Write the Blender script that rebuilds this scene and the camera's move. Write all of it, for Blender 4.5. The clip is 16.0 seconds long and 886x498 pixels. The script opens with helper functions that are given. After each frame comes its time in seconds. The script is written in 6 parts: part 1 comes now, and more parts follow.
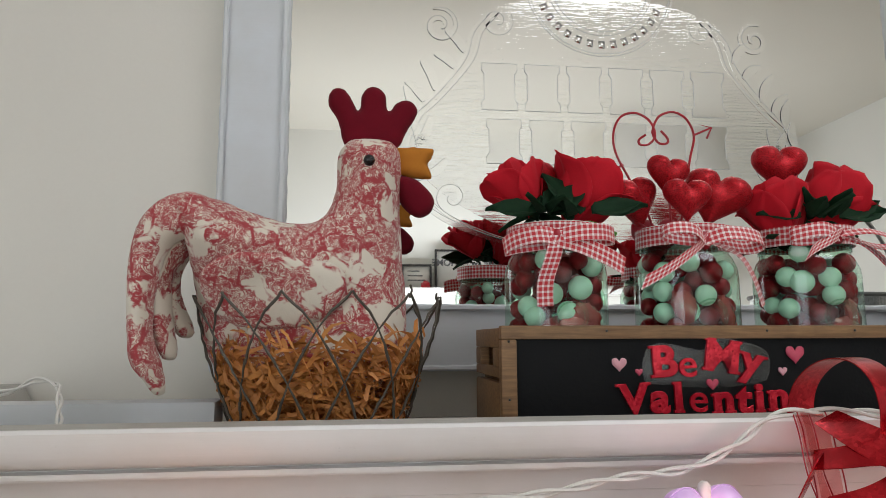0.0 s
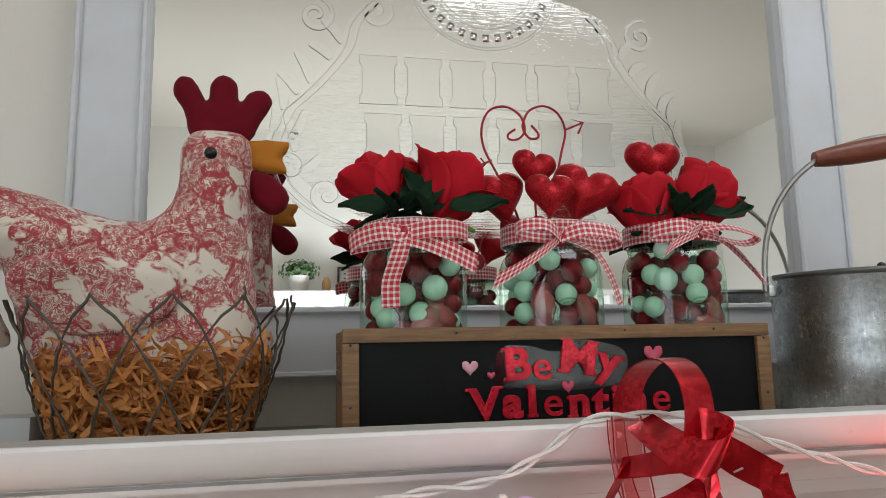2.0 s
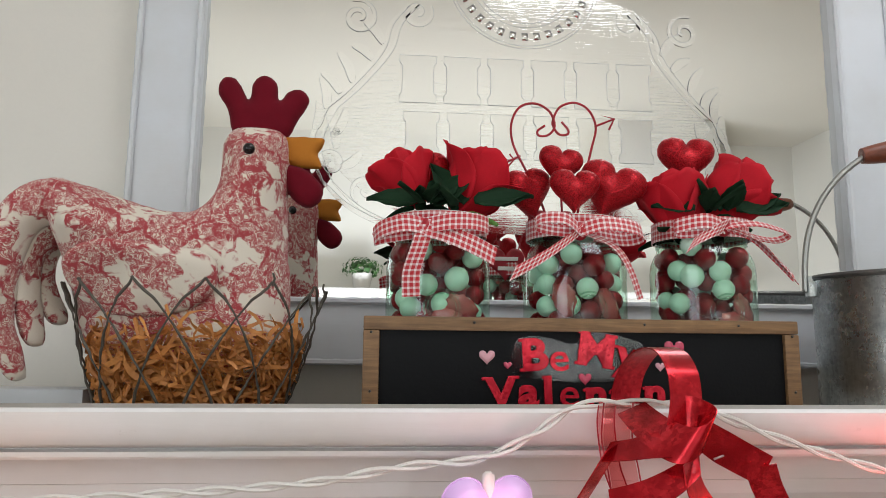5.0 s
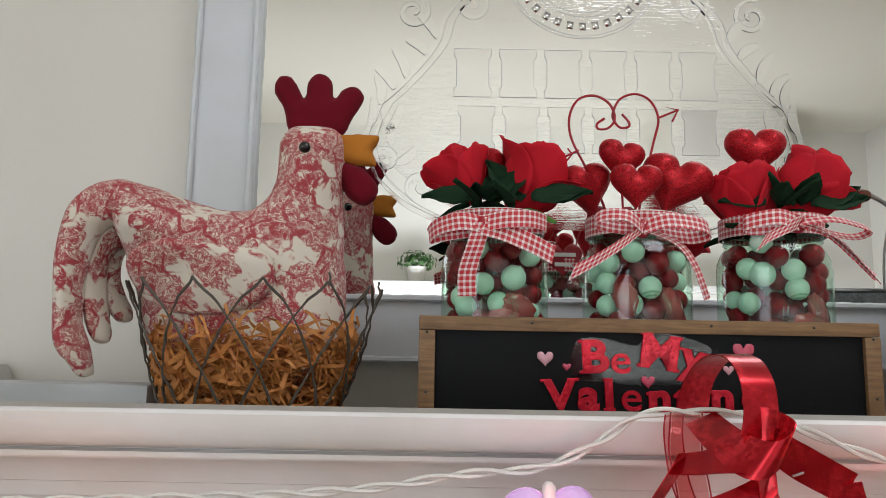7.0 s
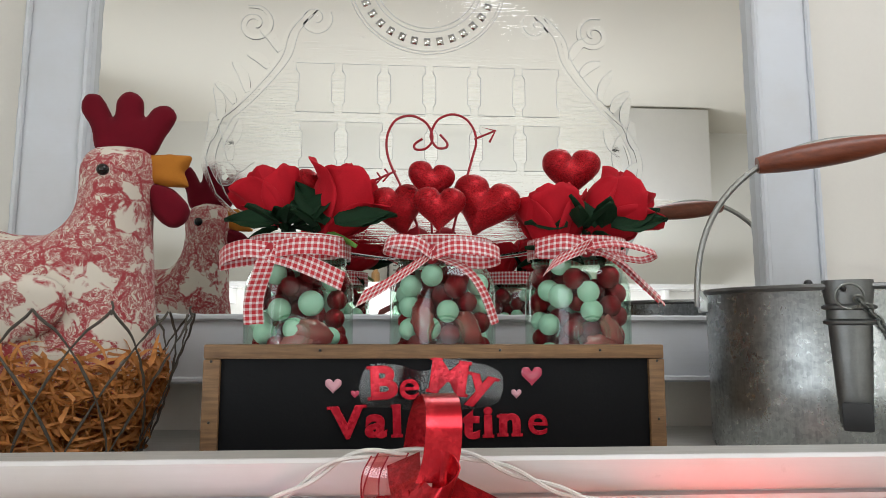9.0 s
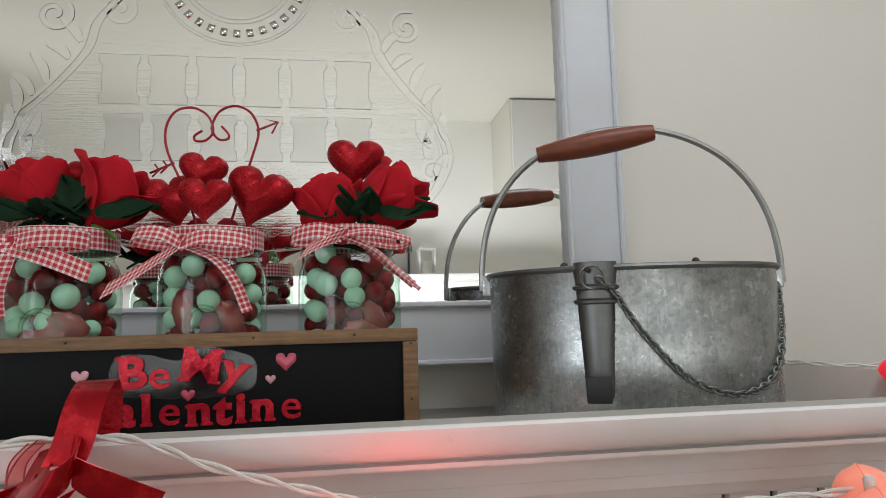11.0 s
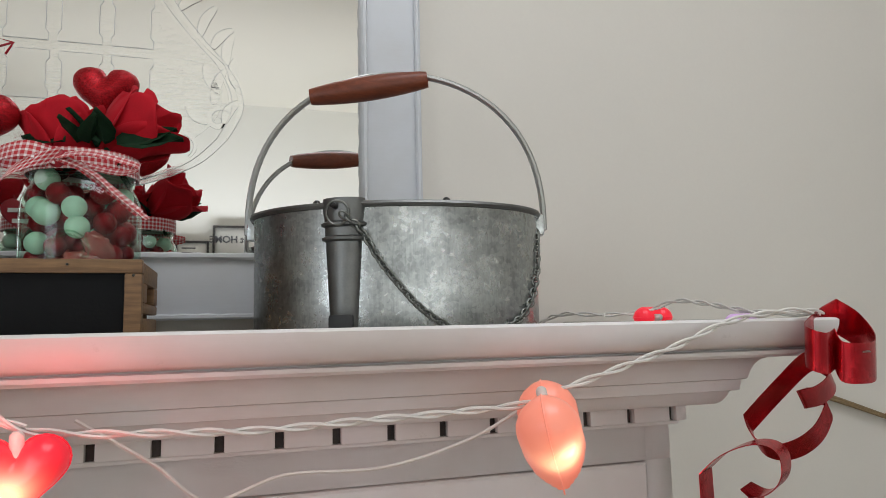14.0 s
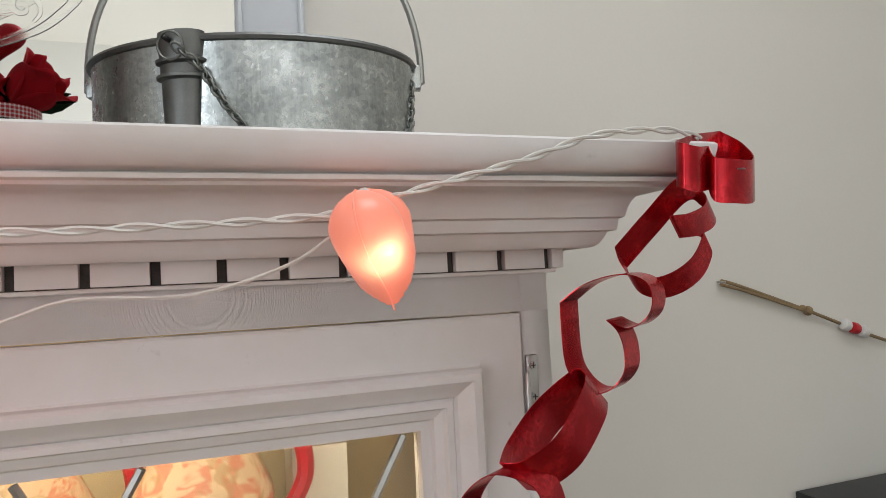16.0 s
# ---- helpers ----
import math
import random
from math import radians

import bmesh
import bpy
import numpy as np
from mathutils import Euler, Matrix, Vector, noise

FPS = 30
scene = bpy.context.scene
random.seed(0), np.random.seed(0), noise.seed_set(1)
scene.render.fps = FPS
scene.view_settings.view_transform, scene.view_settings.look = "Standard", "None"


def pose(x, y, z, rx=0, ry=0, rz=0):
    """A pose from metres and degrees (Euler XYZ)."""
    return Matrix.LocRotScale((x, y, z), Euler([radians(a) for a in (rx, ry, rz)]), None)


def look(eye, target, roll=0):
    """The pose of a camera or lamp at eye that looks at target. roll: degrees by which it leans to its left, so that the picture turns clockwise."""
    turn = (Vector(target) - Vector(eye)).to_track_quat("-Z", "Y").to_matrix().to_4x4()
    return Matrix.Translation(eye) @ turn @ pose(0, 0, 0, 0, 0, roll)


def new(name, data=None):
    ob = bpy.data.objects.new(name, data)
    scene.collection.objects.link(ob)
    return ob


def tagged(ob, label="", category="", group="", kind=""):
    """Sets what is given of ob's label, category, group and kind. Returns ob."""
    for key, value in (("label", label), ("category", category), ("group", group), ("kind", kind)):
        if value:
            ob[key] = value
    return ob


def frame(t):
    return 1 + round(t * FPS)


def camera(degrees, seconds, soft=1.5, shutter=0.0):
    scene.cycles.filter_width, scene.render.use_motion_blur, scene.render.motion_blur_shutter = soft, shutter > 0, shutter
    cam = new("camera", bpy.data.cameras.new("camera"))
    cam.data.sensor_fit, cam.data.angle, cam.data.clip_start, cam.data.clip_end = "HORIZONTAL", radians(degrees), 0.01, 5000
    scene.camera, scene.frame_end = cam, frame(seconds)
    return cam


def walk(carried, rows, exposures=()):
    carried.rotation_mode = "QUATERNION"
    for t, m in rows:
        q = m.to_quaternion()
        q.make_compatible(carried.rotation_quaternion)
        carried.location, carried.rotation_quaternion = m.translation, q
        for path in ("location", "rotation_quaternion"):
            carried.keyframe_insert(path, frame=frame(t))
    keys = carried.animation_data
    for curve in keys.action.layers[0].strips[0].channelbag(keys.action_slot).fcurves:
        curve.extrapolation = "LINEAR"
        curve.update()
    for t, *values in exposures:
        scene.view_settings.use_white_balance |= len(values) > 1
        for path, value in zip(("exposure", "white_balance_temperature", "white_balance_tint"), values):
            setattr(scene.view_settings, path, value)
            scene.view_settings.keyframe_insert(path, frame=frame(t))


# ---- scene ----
cam = camera(67.2, 16.0, soft=0.6)
PATH = [
    (0, (-0.119, 0.092, 1.342), (0.104, 2.061, 1.611), -0.2),
    (0.5, (-0.098, 0.098, 1.344), (0.155, 2.064, 1.612), -0.5),
    (1, (-0.067, 0.1, 1.346), (0.233, 2.058, 1.621), -1.2),
    (1.5, (-0.035, 0.107, 1.344), (0.297, 2.06, 1.62), -1.0),
    (2, (-0.018, 0.114, 1.342), (0.348, 2.061, 1.617), -1.1),
    (2.5, (-0.006, 0.12, 1.339), (0.386, 2.062, 1.613), -2.1),
    (3, (-0.012, 0.135, 1.338), (0.444, 2.066, 1.592), -3.1),
    (3.5, (-0.007, 0.124, 1.334), (0.469, 2.056, 1.54), -3.2),
    (4, (0.055, 0.104, 1.338), (0.419, 2.06, 1.543), 1.6),
    (4.5, (0.051, 0.09, 1.332), (0.299, 2.056, 1.603), 2.1),
    (4.7, (0.032, 0.09, 1.33), (0.238, 2.059, 1.614), 1.3),
    (6.8, (0.006, 0.1, 1.341), (0.032, 2.086, 1.572), 0.9),
    (7, (0.021, 0.101, 1.338), (0.024, 2.085, 1.592), 1.0),
    (7.5, (0.064, 0.108, 1.335), (0.107, 2.089, 1.607), 1.0),
    (8, (0.11, 0.11, 1.344), (0.208, 2.091, 1.598), -0.1),
    (8.2, (0.125, 0.107, 1.354), (0.228, 2.089, 1.606), -0.1),
    (10.3, (0.265, 0.077, 1.371), (0.49, 2.052, 1.597), -0.6),
    (10.5, (0.289, 0.071, 1.368), (0.529, 2.043, 1.601), -0.9),
    (11, (0.341, 0.061, 1.359), (0.647, 2.026, 1.577), -1.5),
    (11.5, (0.391, 0.073, 1.347), (0.79, 2.024, 1.531), -1.7),
    (12, (0.421, 0.065, 1.338), (0.908, 2.0, 1.481), -2.2),
    (12.5, (0.424, 0.054, 1.335), (0.92, 1.984, 1.503), -1.8),
    (13, (0.438, 0.052, 1.329), (0.951, 1.975, 1.526), -1.7),
    (13.5, (0.464, 0.051, 1.315), (1.017, 1.961, 1.524), -1.6),
    (14, (0.499, 0.054, 1.292), (1.076, 1.957, 1.513), -1.2),
    (14.5, (0.55, 0.074, 1.266), (1.165, 1.966, 1.471), -1.3),
    (15, (0.591, 0.091, 1.24), (1.277, 1.961, 1.421), -1.6),
    (15.5, (0.605, 0.095, 1.215), (1.302, 1.963, 1.367), -2.1),
    (16, (0.604, 0.092, 1.186), (1.29, 1.968, 1.294), -2.9),
]
walk(cam, [(t, look(eye, target, roll)) for t, eye, target, roll in PATH], [(t, e, 6230, 10) for t, e in ((0, -0.15), (1, -0.22), (2, -0.22), (2.5, -0.13), (3.5, -0.12), (4, 0.04), (4.7, 0.06), (6.8, -0.07), (7.5, -0.07), (8.2, 0.06), (10.3, -0.15), (11.5, -0.40), (13.5, -0.33), (14.5, -0.24), (15.5, -0.15), (16, -0.18))])

# ---- exposure, world, lamps ----
world = bpy.data.worlds.new("world")
scene.world = world
world.use_nodes = True
world.node_tree.nodes["Background"].inputs[0].default_value = (0.8, 0.85, 1.0, 1)
world.node_tree.nodes["Background"].inputs[1].default_value = 0.05


def lamp(name, m, sx, sy, watts, colour):
    data = bpy.data.lights.new(name, "AREA")
    data.shape, data.size, data.size_y, data.energy, data.color = "RECTANGLE", sx, sy, watts, colour
    ob = new(name, data)
    ob.matrix_world = m
    return ob


# Unseen area lamp added overhead; no fitting is known here.
lamp("overhead_fill_light", pose(0.9, 0.0, 2.70), 1.0, 0.8, 14, (0.98, 0.98, 1.0))
# Added fill from behind on the left; there is no window.
lamp("left_fill_light", look((-1.95, -1.5, 1.5), (0.3, 0.5, 1.3)), 1.4, 1.6, 21, (0.92, 0.965, 1.0))
# Hidden wash added to brighten the far wall; it hangs on no cabinet.
lamp("far_wall_wash_light", look((0.45, -1.55, 0.9), (0.55, -2.6, 1.9)), 2.2, 0.4, 46, (0.95, 0.975, 1.0))

# ---- materials ----
def nodes(name):
    m = bpy.data.materials.new(name)
    m.use_nodes = True
    nt = m.node_tree
    return m, nt, nt.nodes["Principled BSDF"]


def add(nt, kind, links=(), **values):
    n = nt.nodes.new(kind)
    for k, v in values.items():
        if k.startswith("i_"):
            key = k[2:]
            n.inputs[int(key) if key.isdigit() else key.replace("_", " ")].default_value = v
        elif k == "operation":
            n.operation = v
        elif k == "blend_type":
            n.blend_type = v
        elif k == "data_type":
            n.data_type = v
        elif k == "feature":
            n.feature = v
        elif k == "wave_type":
            n.wave_type = v
        elif k == "bands_direction":
            n.bands_direction = v
    for sock, src in links:
        nt.links.new(src, n.inputs[sock])
    return n


def math2(nt, op, a, b):
    n = nt.nodes.new("ShaderNodeMath")
    n.operation = op
    for i, v in enumerate((a, b)):
        if v is None:
            continue
        if isinstance(v, (int, float)):
            n.inputs[i].default_value = v
        else:
            nt.links.new(v, n.inputs[i])
    return n.outputs[0]


def mixc(nt, fac, a, b):
    n = nt.nodes.new("ShaderNodeMix")
    n.data_type = "RGBA"
    for i, v in ((0, fac), (6, a), (7, b)):
        if isinstance(v, (int, float)):
            n.inputs[i].default_value = v
        elif isinstance(v, tuple):
            n.inputs[i].default_value = (*v, 1)
        else:
            nt.links.new(v, n.inputs[i])
    return n.outputs[2]


def ramp(nt, fac, lo, hi):
    n = nt.nodes.new("ShaderNodeMapRange")
    n.inputs[1].default_value, n.inputs[2].default_value = lo, hi
    nt.links.new(fac, n.inputs[0])
    return n.outputs[0]


def noise_out(nt, vec, scale, detail=3.0, rough=0.5, distort=0.0):
    n = add(nt, "ShaderNodeTexNoise", [("Vector", vec)], i_Scale=scale, i_Detail=detail, i_Roughness=rough, i_Distortion=distort)
    return n.outputs[0]


def coords(nt):
    return nt.nodes.new("ShaderNodeNewGeometry").outputs["Position"]


def bump(nt, height, strength, distance, bsdf):
    n = add(nt, "ShaderNodeBump", [("Height", height)], i_Strength=strength, i_Distance=distance)
    nt.links.new(n.outputs[0], bsdf.inputs["Normal"])


def mat(name, colour, rough=0.5, metal=0.0, vary=0.25, scale=30.0, grain=400.0, relief=0.15, depth=0.0006, coat=0.0, sheen=0.0, spec=0.5):
    m, nt, b = nodes(name)
    p = coords(nt)
    n1, n2 = noise_out(nt, p, scale, 4), noise_out(nt, p, grain, 2)
    dark = tuple(c * (1 - vary) for c in colour)
    light = tuple(min(1, c * (1 + vary * 0.5)) for c in colour)
    c = mixc(nt, math2(nt, "ADD", math2(nt, "MULTIPLY", n1, 0.7), math2(nt, "MULTIPLY", n2, 0.3)), dark, light)
    nt.links.new(c, b.inputs["Base Color"])
    b.inputs["Roughness"].default_value, b.inputs["Metallic"].default_value = rough, metal
    b.inputs["Coat Weight"].default_value, b.inputs["Sheen Weight"].default_value = coat, sheen
    b.inputs["Specular IOR Level"].default_value = spec
    bump(nt, n2, relief, depth, b)
    return m


def painted(name, colour, dirt):
    """White-painted wood: brush strokes, yellowed patches, grime."""
    m, nt, b = nodes(name)
    p = coords(nt)
    s = add(nt, "ShaderNodeMapping", [("Vector", p)], i_Scale=(6, 60, 60))
    brush = noise_out(nt, s.outputs[0], 4, 4)
    blot = noise_out(nt, p, 7, 5, 0.6)
    spots = ramp(nt, noise_out(nt, p, 55, 5, 0.7), 0.66, 0.76)
    c = mixc(nt, ramp(nt, blot, 0.35, 0.7), colour, tuple(x * y for x, y in zip(colour, (0.9, 0.88, 0.84))))
    c = mixc(nt, math2(nt, "MULTIPLY", spots, dirt), c, (0.3, 0.27, 0.24))
    nt.links.new(c, b.inputs["Base Color"])
    nt.links.new(ramp(nt, brush, -0.6, 1.6), b.inputs["Roughness"])
    bump(nt, brush, 0.18, 0.0008, b)
    return m


def toile():
    """Cream cotton with a crimson pastoral print in fine hatching."""
    m, nt, b = nodes("toile_cotton")
    p = nt.nodes.new("ShaderNodeTexCoord").outputs["Object"]
    warp = add(nt, "ShaderNodeTexNoise", [("Vector", p)], i_Scale=28.0, i_Detail=3.0)
    off = add(nt, "ShaderNodeVectorMath", [(0, warp.outputs["Color"])], operation="SUBTRACT")
    off.inputs[1].default_value = (0.5, 0.5, 0.5)
    sc = add(nt, "ShaderNodeVectorMath", [(0, off.outputs[0])], operation="SCALE")
    sc.inputs["Scale"].default_value = 0.022
    q = add(nt, "ShaderNodeVectorMath", [(0, p), (1, sc.outputs[0])], operation="ADD").outputs[0]
    patch = noise_out(nt, q, 27, 3, 0.55)
    clump = ramp(nt, patch, 0.435, 0.46)
    grain = noise_out(nt, q, 210, 6, 0.72)
    leaf = ramp(nt, grain, 0.475, 0.52)
    st = add(nt, "ShaderNodeMapping", [("Vector", q)], i_Scale=(1.0, 1.0, 2.6))
    hatch = ramp(nt, noise_out(nt, st.outputs[0], 520, 2, 0.5), 0.40, 0.52)
    # engraved strokes: the level lines of a soft noise
    lv = math2(nt, "FRACT", math2(nt, "MULTIPLY", noise_out(nt, q, 75, 2, 0.5), 17.0), None)
    stroke = ramp(nt, math2(nt, "ABSOLUTE", math2(nt, "SUBTRACT", lv, 0.5), None), 0.30, 0.20)
    dense = math2(nt, "MULTIPLY", leaf, math2(nt, "ADD", math2(nt, "MULTIPLY", hatch, 0.45), 0.55))
    tree = math2(nt, "MULTIPLY", clump, math2(nt, "MAXIMUM", dense, math2(nt, "MULTIPLY", stroke, 0.85)))
    vor = add(nt, "ShaderNodeTexVoronoi", [("Vector", q)], i_Scale=40.0, feature="DISTANCE_TO_EDGE")
    line = ramp(nt, vor.outputs["Distance"], 0.065, 0.03)
    near = math2(nt, "MULTIPLY", ramp(nt, patch, 0.36, 0.42), ramp(nt, noise_out(nt, p, 60, 2), 0.43, 0.50))
    branch = math2(nt, "MULTIPLY", math2(nt, "MULTIPLY", line, near), math2(nt, "ADD", math2(nt, "MULTIPLY", hatch, 0.5), 0.5))
    ink = math2(nt, "MINIMUM", math2(nt, "ADD", tree, branch), 1.0)
    weave = noise_out(nt, p, 900, 1)
    c = mixc(nt, math2(nt, "MULTIPLY", ink, 0.93), (0.70, 0.64, 0.545), (0.35, 0.012, 0.028))
    nt.links.new(c, b.inputs["Base Color"])
    b.inputs["Roughness"].default_value, b.inputs["Sheen Weight"].default_value = 0.9, 0.15
    b.inputs["Specular IOR Level"].default_value = 0.2
    h = math2(nt, "ADD", math2(nt, "MULTIPLY", noise_out(nt, p, 38, 3), 1.0), math2(nt, "MULTIPLY", weave, 0.06))
    bump(nt, h, 0.35, 0.006, b)
    return m


def gingham():
    """Red and white checked ribbon, woven: half tones where the bands cross."""
    m, nt, b = nodes("gingham_ribbon")
    uv = nt.nodes.new("ShaderNodeTexCoord").outputs["UV"]
    xyz = add(nt, "ShaderNodeSeparateXYZ", [(0, uv)])
    bands = []
    for i in (0, 1):
        f = math2(nt, "FRACT", math2(nt, "MULTIPLY", xyz.outputs[i], 1 / 0.0054), None)
        bands.append(math2(nt, "GREATER_THAN", f, 0.40))
    tone = math2(nt, "MULTIPLY", math2(nt, "ADD", bands[0], bands[1]), 0.5)
    c = mixc(nt, math2(nt, "POWER", tone, 0.75), (0.80, 0.72, 0.71), (0.50, 0.004, 0.014))
    nt.links.new(c, b.inputs["Base Color"])
    b.inputs["Roughness"].default_value, b.inputs["Sheen Weight"].default_value = 0.55, 0.3
    bump(nt, noise_out(nt, coords(nt), 1500, 1), 0.2, 0.0002, b)
    return m


def glitter(name, colour, size=1500.0):
    m, nt, b = nodes(name)
    p = coords(nt)
    v = add(nt, "ShaderNodeTexVoronoi", [("Vector", p)], i_Scale=size)
    r = nt.nodes.new("ShaderNodeSeparateColor")
    nt.links.new(v.outputs["Color"], r.inputs[0])
    c = mixc(nt, r.outputs[0], tuple(x * 0.5 for x in colour), tuple(min(1, x * 1.6) for x in colour))
    nt.links.new(c, b.inputs["Base Color"])
    b.inputs["Metallic"].default_value = 0.6
    nt.links.new(ramp(nt, r.outputs[1], -0.4, 1.3), b.inputs["Roughness"])
    bump(nt, r.outputs[2], 1.0, 0.0012, b)
    return m


def galvanised():
    m, nt, b = nodes("galvanised_steel")
    p = nt.nodes.new("ShaderNodeTexCoord").outputs["Object"]
    v = add(nt, "ShaderNodeTexVoronoi", [("Vector", p)], i_Scale=260.0)
    s = nt.nodes.new("ShaderNodeSeparateColor")
    nt.links.new(v.outputs["Color"], s.inputs[0])
    st = add(nt, "ShaderNodeMapping", [("Vector", p)], i_Scale=(60, 60, 5))
    streak = noise_out(nt, st.outputs[0], 6, 4, 0.7)
    cloud = noise_out(nt, p, 22, 5, 0.65)
    t = math2(nt, "ADD", math2(nt, "MULTIPLY", s.outputs[0], 0.11), math2(nt, "ADD", math2(nt, "MULTIPLY", cloud, 0.80), math2(nt, "MULTIPLY", streak, 0.25)))
    c = mixc(nt, ramp(nt, t, 0.35, 0.85), (0.20, 0.215, 0.213), (0.68, 0.715, 0.71))
    nt.links.new(c, b.inputs["Base Color"])
    b.inputs["Metallic"].default_value = 0.95
    rr = ramp(nt, t, 0.2, 1.0)
    nt.links.new(math2(nt, "SUBTRACT", 0.36, math2(nt, "MULTIPLY", rr, 0.16)), b.inputs["Roughness"])
    bump(nt, math2(nt, "ADD", cloud, math2(nt, "MULTIPLY", streak, 0.3)), 0.12, 0.002, b)
    return m


def wood(name, light, dark, rough=0.5, along=(4, 60, 60)):
    m, nt, b = nodes(name)
    p = nt.nodes.new("ShaderNodeTexCoord").outputs["Object"]
    mp = add(nt, "ShaderNodeMapping", [("Vector", p)], i_Scale=along)
    g = noise_out(nt, mp.outputs[0], 5, 6, 0.65, 0.6)
    k = noise_out(nt, p, 40, 4, 0.6)
    c = mixc(nt, ramp(nt, math2(nt, "ADD", math2(nt, "MULTIPLY", g, 0.75), math2(nt, "MULTIPLY", k, 0.25)), 0.3, 0.7), dark, light)
    nt.links.new(c, b.inputs["Base Color"])
    b.inputs["Roughness"].default_value = rough
    bump(nt, g, 0.3, 0.0006, b)
    return m


def thin_glass(name, tint, extra=0.0, rough=0.03):
    """A sheet of glass: clear through, shiny by its angle."""
    m, nt, b = nodes(name)
    nt.nodes.remove(b)
    tr = add(nt, "ShaderNodeBsdfTransparent")
    tr.inputs[0].default_value = (*tint, 1)
    gl = add(nt, "ShaderNodeBsdfGlossy", i_Roughness=rough)
    lw = add(nt, "ShaderNodeLayerWeight", i_Blend=0.5)
    gloss = math2(nt, "MULTIPLY", math2(nt, "POWER", lw.outputs["Facing"], 4.0), 0.8)
    mx = add(nt, "ShaderNodeMixShader", [(0, math2(nt, "ADD", gloss, 0.035 + extra)), (1, tr.outputs[0]), (2, gl.outputs[0])])
    nt.links.new(mx.outputs[0], nt.nodes["Material Output"].inputs[0])
    return m


def glow(name, colour, strength, shell, hot=None, core=0.0):
    """Frosted coloured bulb plastic, lit from within, brighter round its filament."""
    m, nt, b = nodes(name)
    b.inputs["Base Color"].default_value = (*shell, 1)
    b.inputs["Roughness"].default_value = 0.3
    b.inputs["Emission Color"].default_value = (*colour, 1)
    b.inputs["Emission Strength"].default_value = strength
    if hot:
        v = add(nt, "ShaderNodeVectorMath", [(0, coords(nt))], operation="DISTANCE")
        v.inputs[1].default_value = hot
        fall = math2(nt, "POWER", ramp(nt, v.outputs["Value"], 0.040, 0.010), 3.0)
        nt.links.new(math2(nt, "ADD", math2(nt, "MULTIPLY", fall, core), strength), b.inputs["Emission Strength"])
        nt.links.new(mixc(nt, fall, colour, (1.0, 0.55, 0.28)), b.inputs["Emission Color"])
    bump(nt, noise_out(nt, coords(nt), 120, 3), 0.1, 0.001, b)
    return m


def foil(name, colour, metal=0.75):
    m, nt, b = nodes(name)
    p = coords(nt)
    v = add(nt, "ShaderNodeTexVoronoi", [("Vector", p)], i_Scale=420.0)
    s = nt.nodes.new("ShaderNodeSeparateColor")
    nt.links.new(v.outputs["Color"], s.inputs[0])
    zone = ramp(nt, noise_out(nt, p, 45, 3), 0.42, 0.58)
    k = math2(nt, "MULTIPLY", s.outputs[0], zone)
    c = mixc(nt, k, colour, tuple(min(1, x * 1.8 + 0.02) for x in colour))
    nt.links.new(c, b.inputs["Base Color"])
    b.inputs["Metallic"].default_value = metal
    b.inputs["Roughness"].default_value = 0.24
    b.inputs["Coat Weight"].default_value = 0.15
    bump(nt, math2(nt, "ADD", k, noise_out(nt, p, 60, 2)), 0.25, 0.0008, b)
    return m


def mirror_mat(name, rough, streak, tone=0.86):
    m, nt, b = nodes(name)
    b.inputs["Base Color"].default_value = (tone, tone, tone * 0.98, 1)
    b.inputs["Metallic"].default_value = 1.0
    b.inputs["Roughness"].default_value = rough
    if streak:
        p = coords(nt)
        mp = add(nt, "ShaderNodeMapping", [("Vector", p)], i_Scale=(14, 1, 330))
        h = noise_out(nt, mp.outputs[0], 1.0, 4, 0.6)
        bump(nt, h, streak, 0.002, b)
    return m


M_WALL = mat("wall_paint", (0.75, 0.725, 0.665), 0.85, vary=0.06, scale=2.5, grain=220, relief=0.12, depth=0.001)
M_ROOM = mat("room_paint", (0.80, 0.79, 0.74), 0.85, vary=0.06, scale=1.5, grain=120)
M_CEIL = mat("ceiling_paint", (0.74, 0.71, 0.63), 0.9, vary=0.06, scale=1.5, grain=120)
M_FLOOR = wood("floor_wood", (0.32, 0.2, 0.11), (0.16, 0.09, 0.05), 0.4)
M_CAB = painted("cabinet_paint", (0.79, 0.775, 0.775), 0.25)
# Greyer than the cabinet paint; for the top board and the lip.
M_TOP = painted("grey_top", (0.44, 0.43, 0.40), 0.3)
M_FRAME = painted("frame_paint", (0.66, 0.69, 0.73), 0.12)
M_RECESS = mat("dark_recess", (0.10, 0.09, 0.085), 0.9, vary=0.8, scale=160, grain=700, relief=0.5)
M_TOILE = toile()
M_BURG = mat("burgundy_felt", (0.15, 0.006, 0.015), 0.95, vary=0.3, scale=60, grain=1200, relief=0.5, sheen=0.06, spec=0.1)
M_OCHRE = mat("ochre_felt", (0.50, 0.19, 0.028), 0.9, vary=0.3, scale=60, grain=1200, relief=0.5, spec=0.1)
M_BLACK = mat("black_plastic", (0.012, 0.01, 0.01), 0.12, vary=0.1)
M_WIRE = mat("rusty_wire", (0.12, 0.105, 0.085), 0.6, metal=0.4, vary=0.5, scale=120, grain=900, relief=0.7)
M_STRAW = mat("wood_excelsior", (0.70, 0.29, 0.07), 0.6, vary=0.5, scale=60, grain=500, relief=0.3)
_nt = M_STRAW.node_tree
_b = _nt.nodes["Principled BSDF"]
_src = _b.inputs["Base Color"].links[0].from_socket
_rnd = _nt.nodes.new("ShaderNodeNewGeometry").outputs["Random Per Island"]
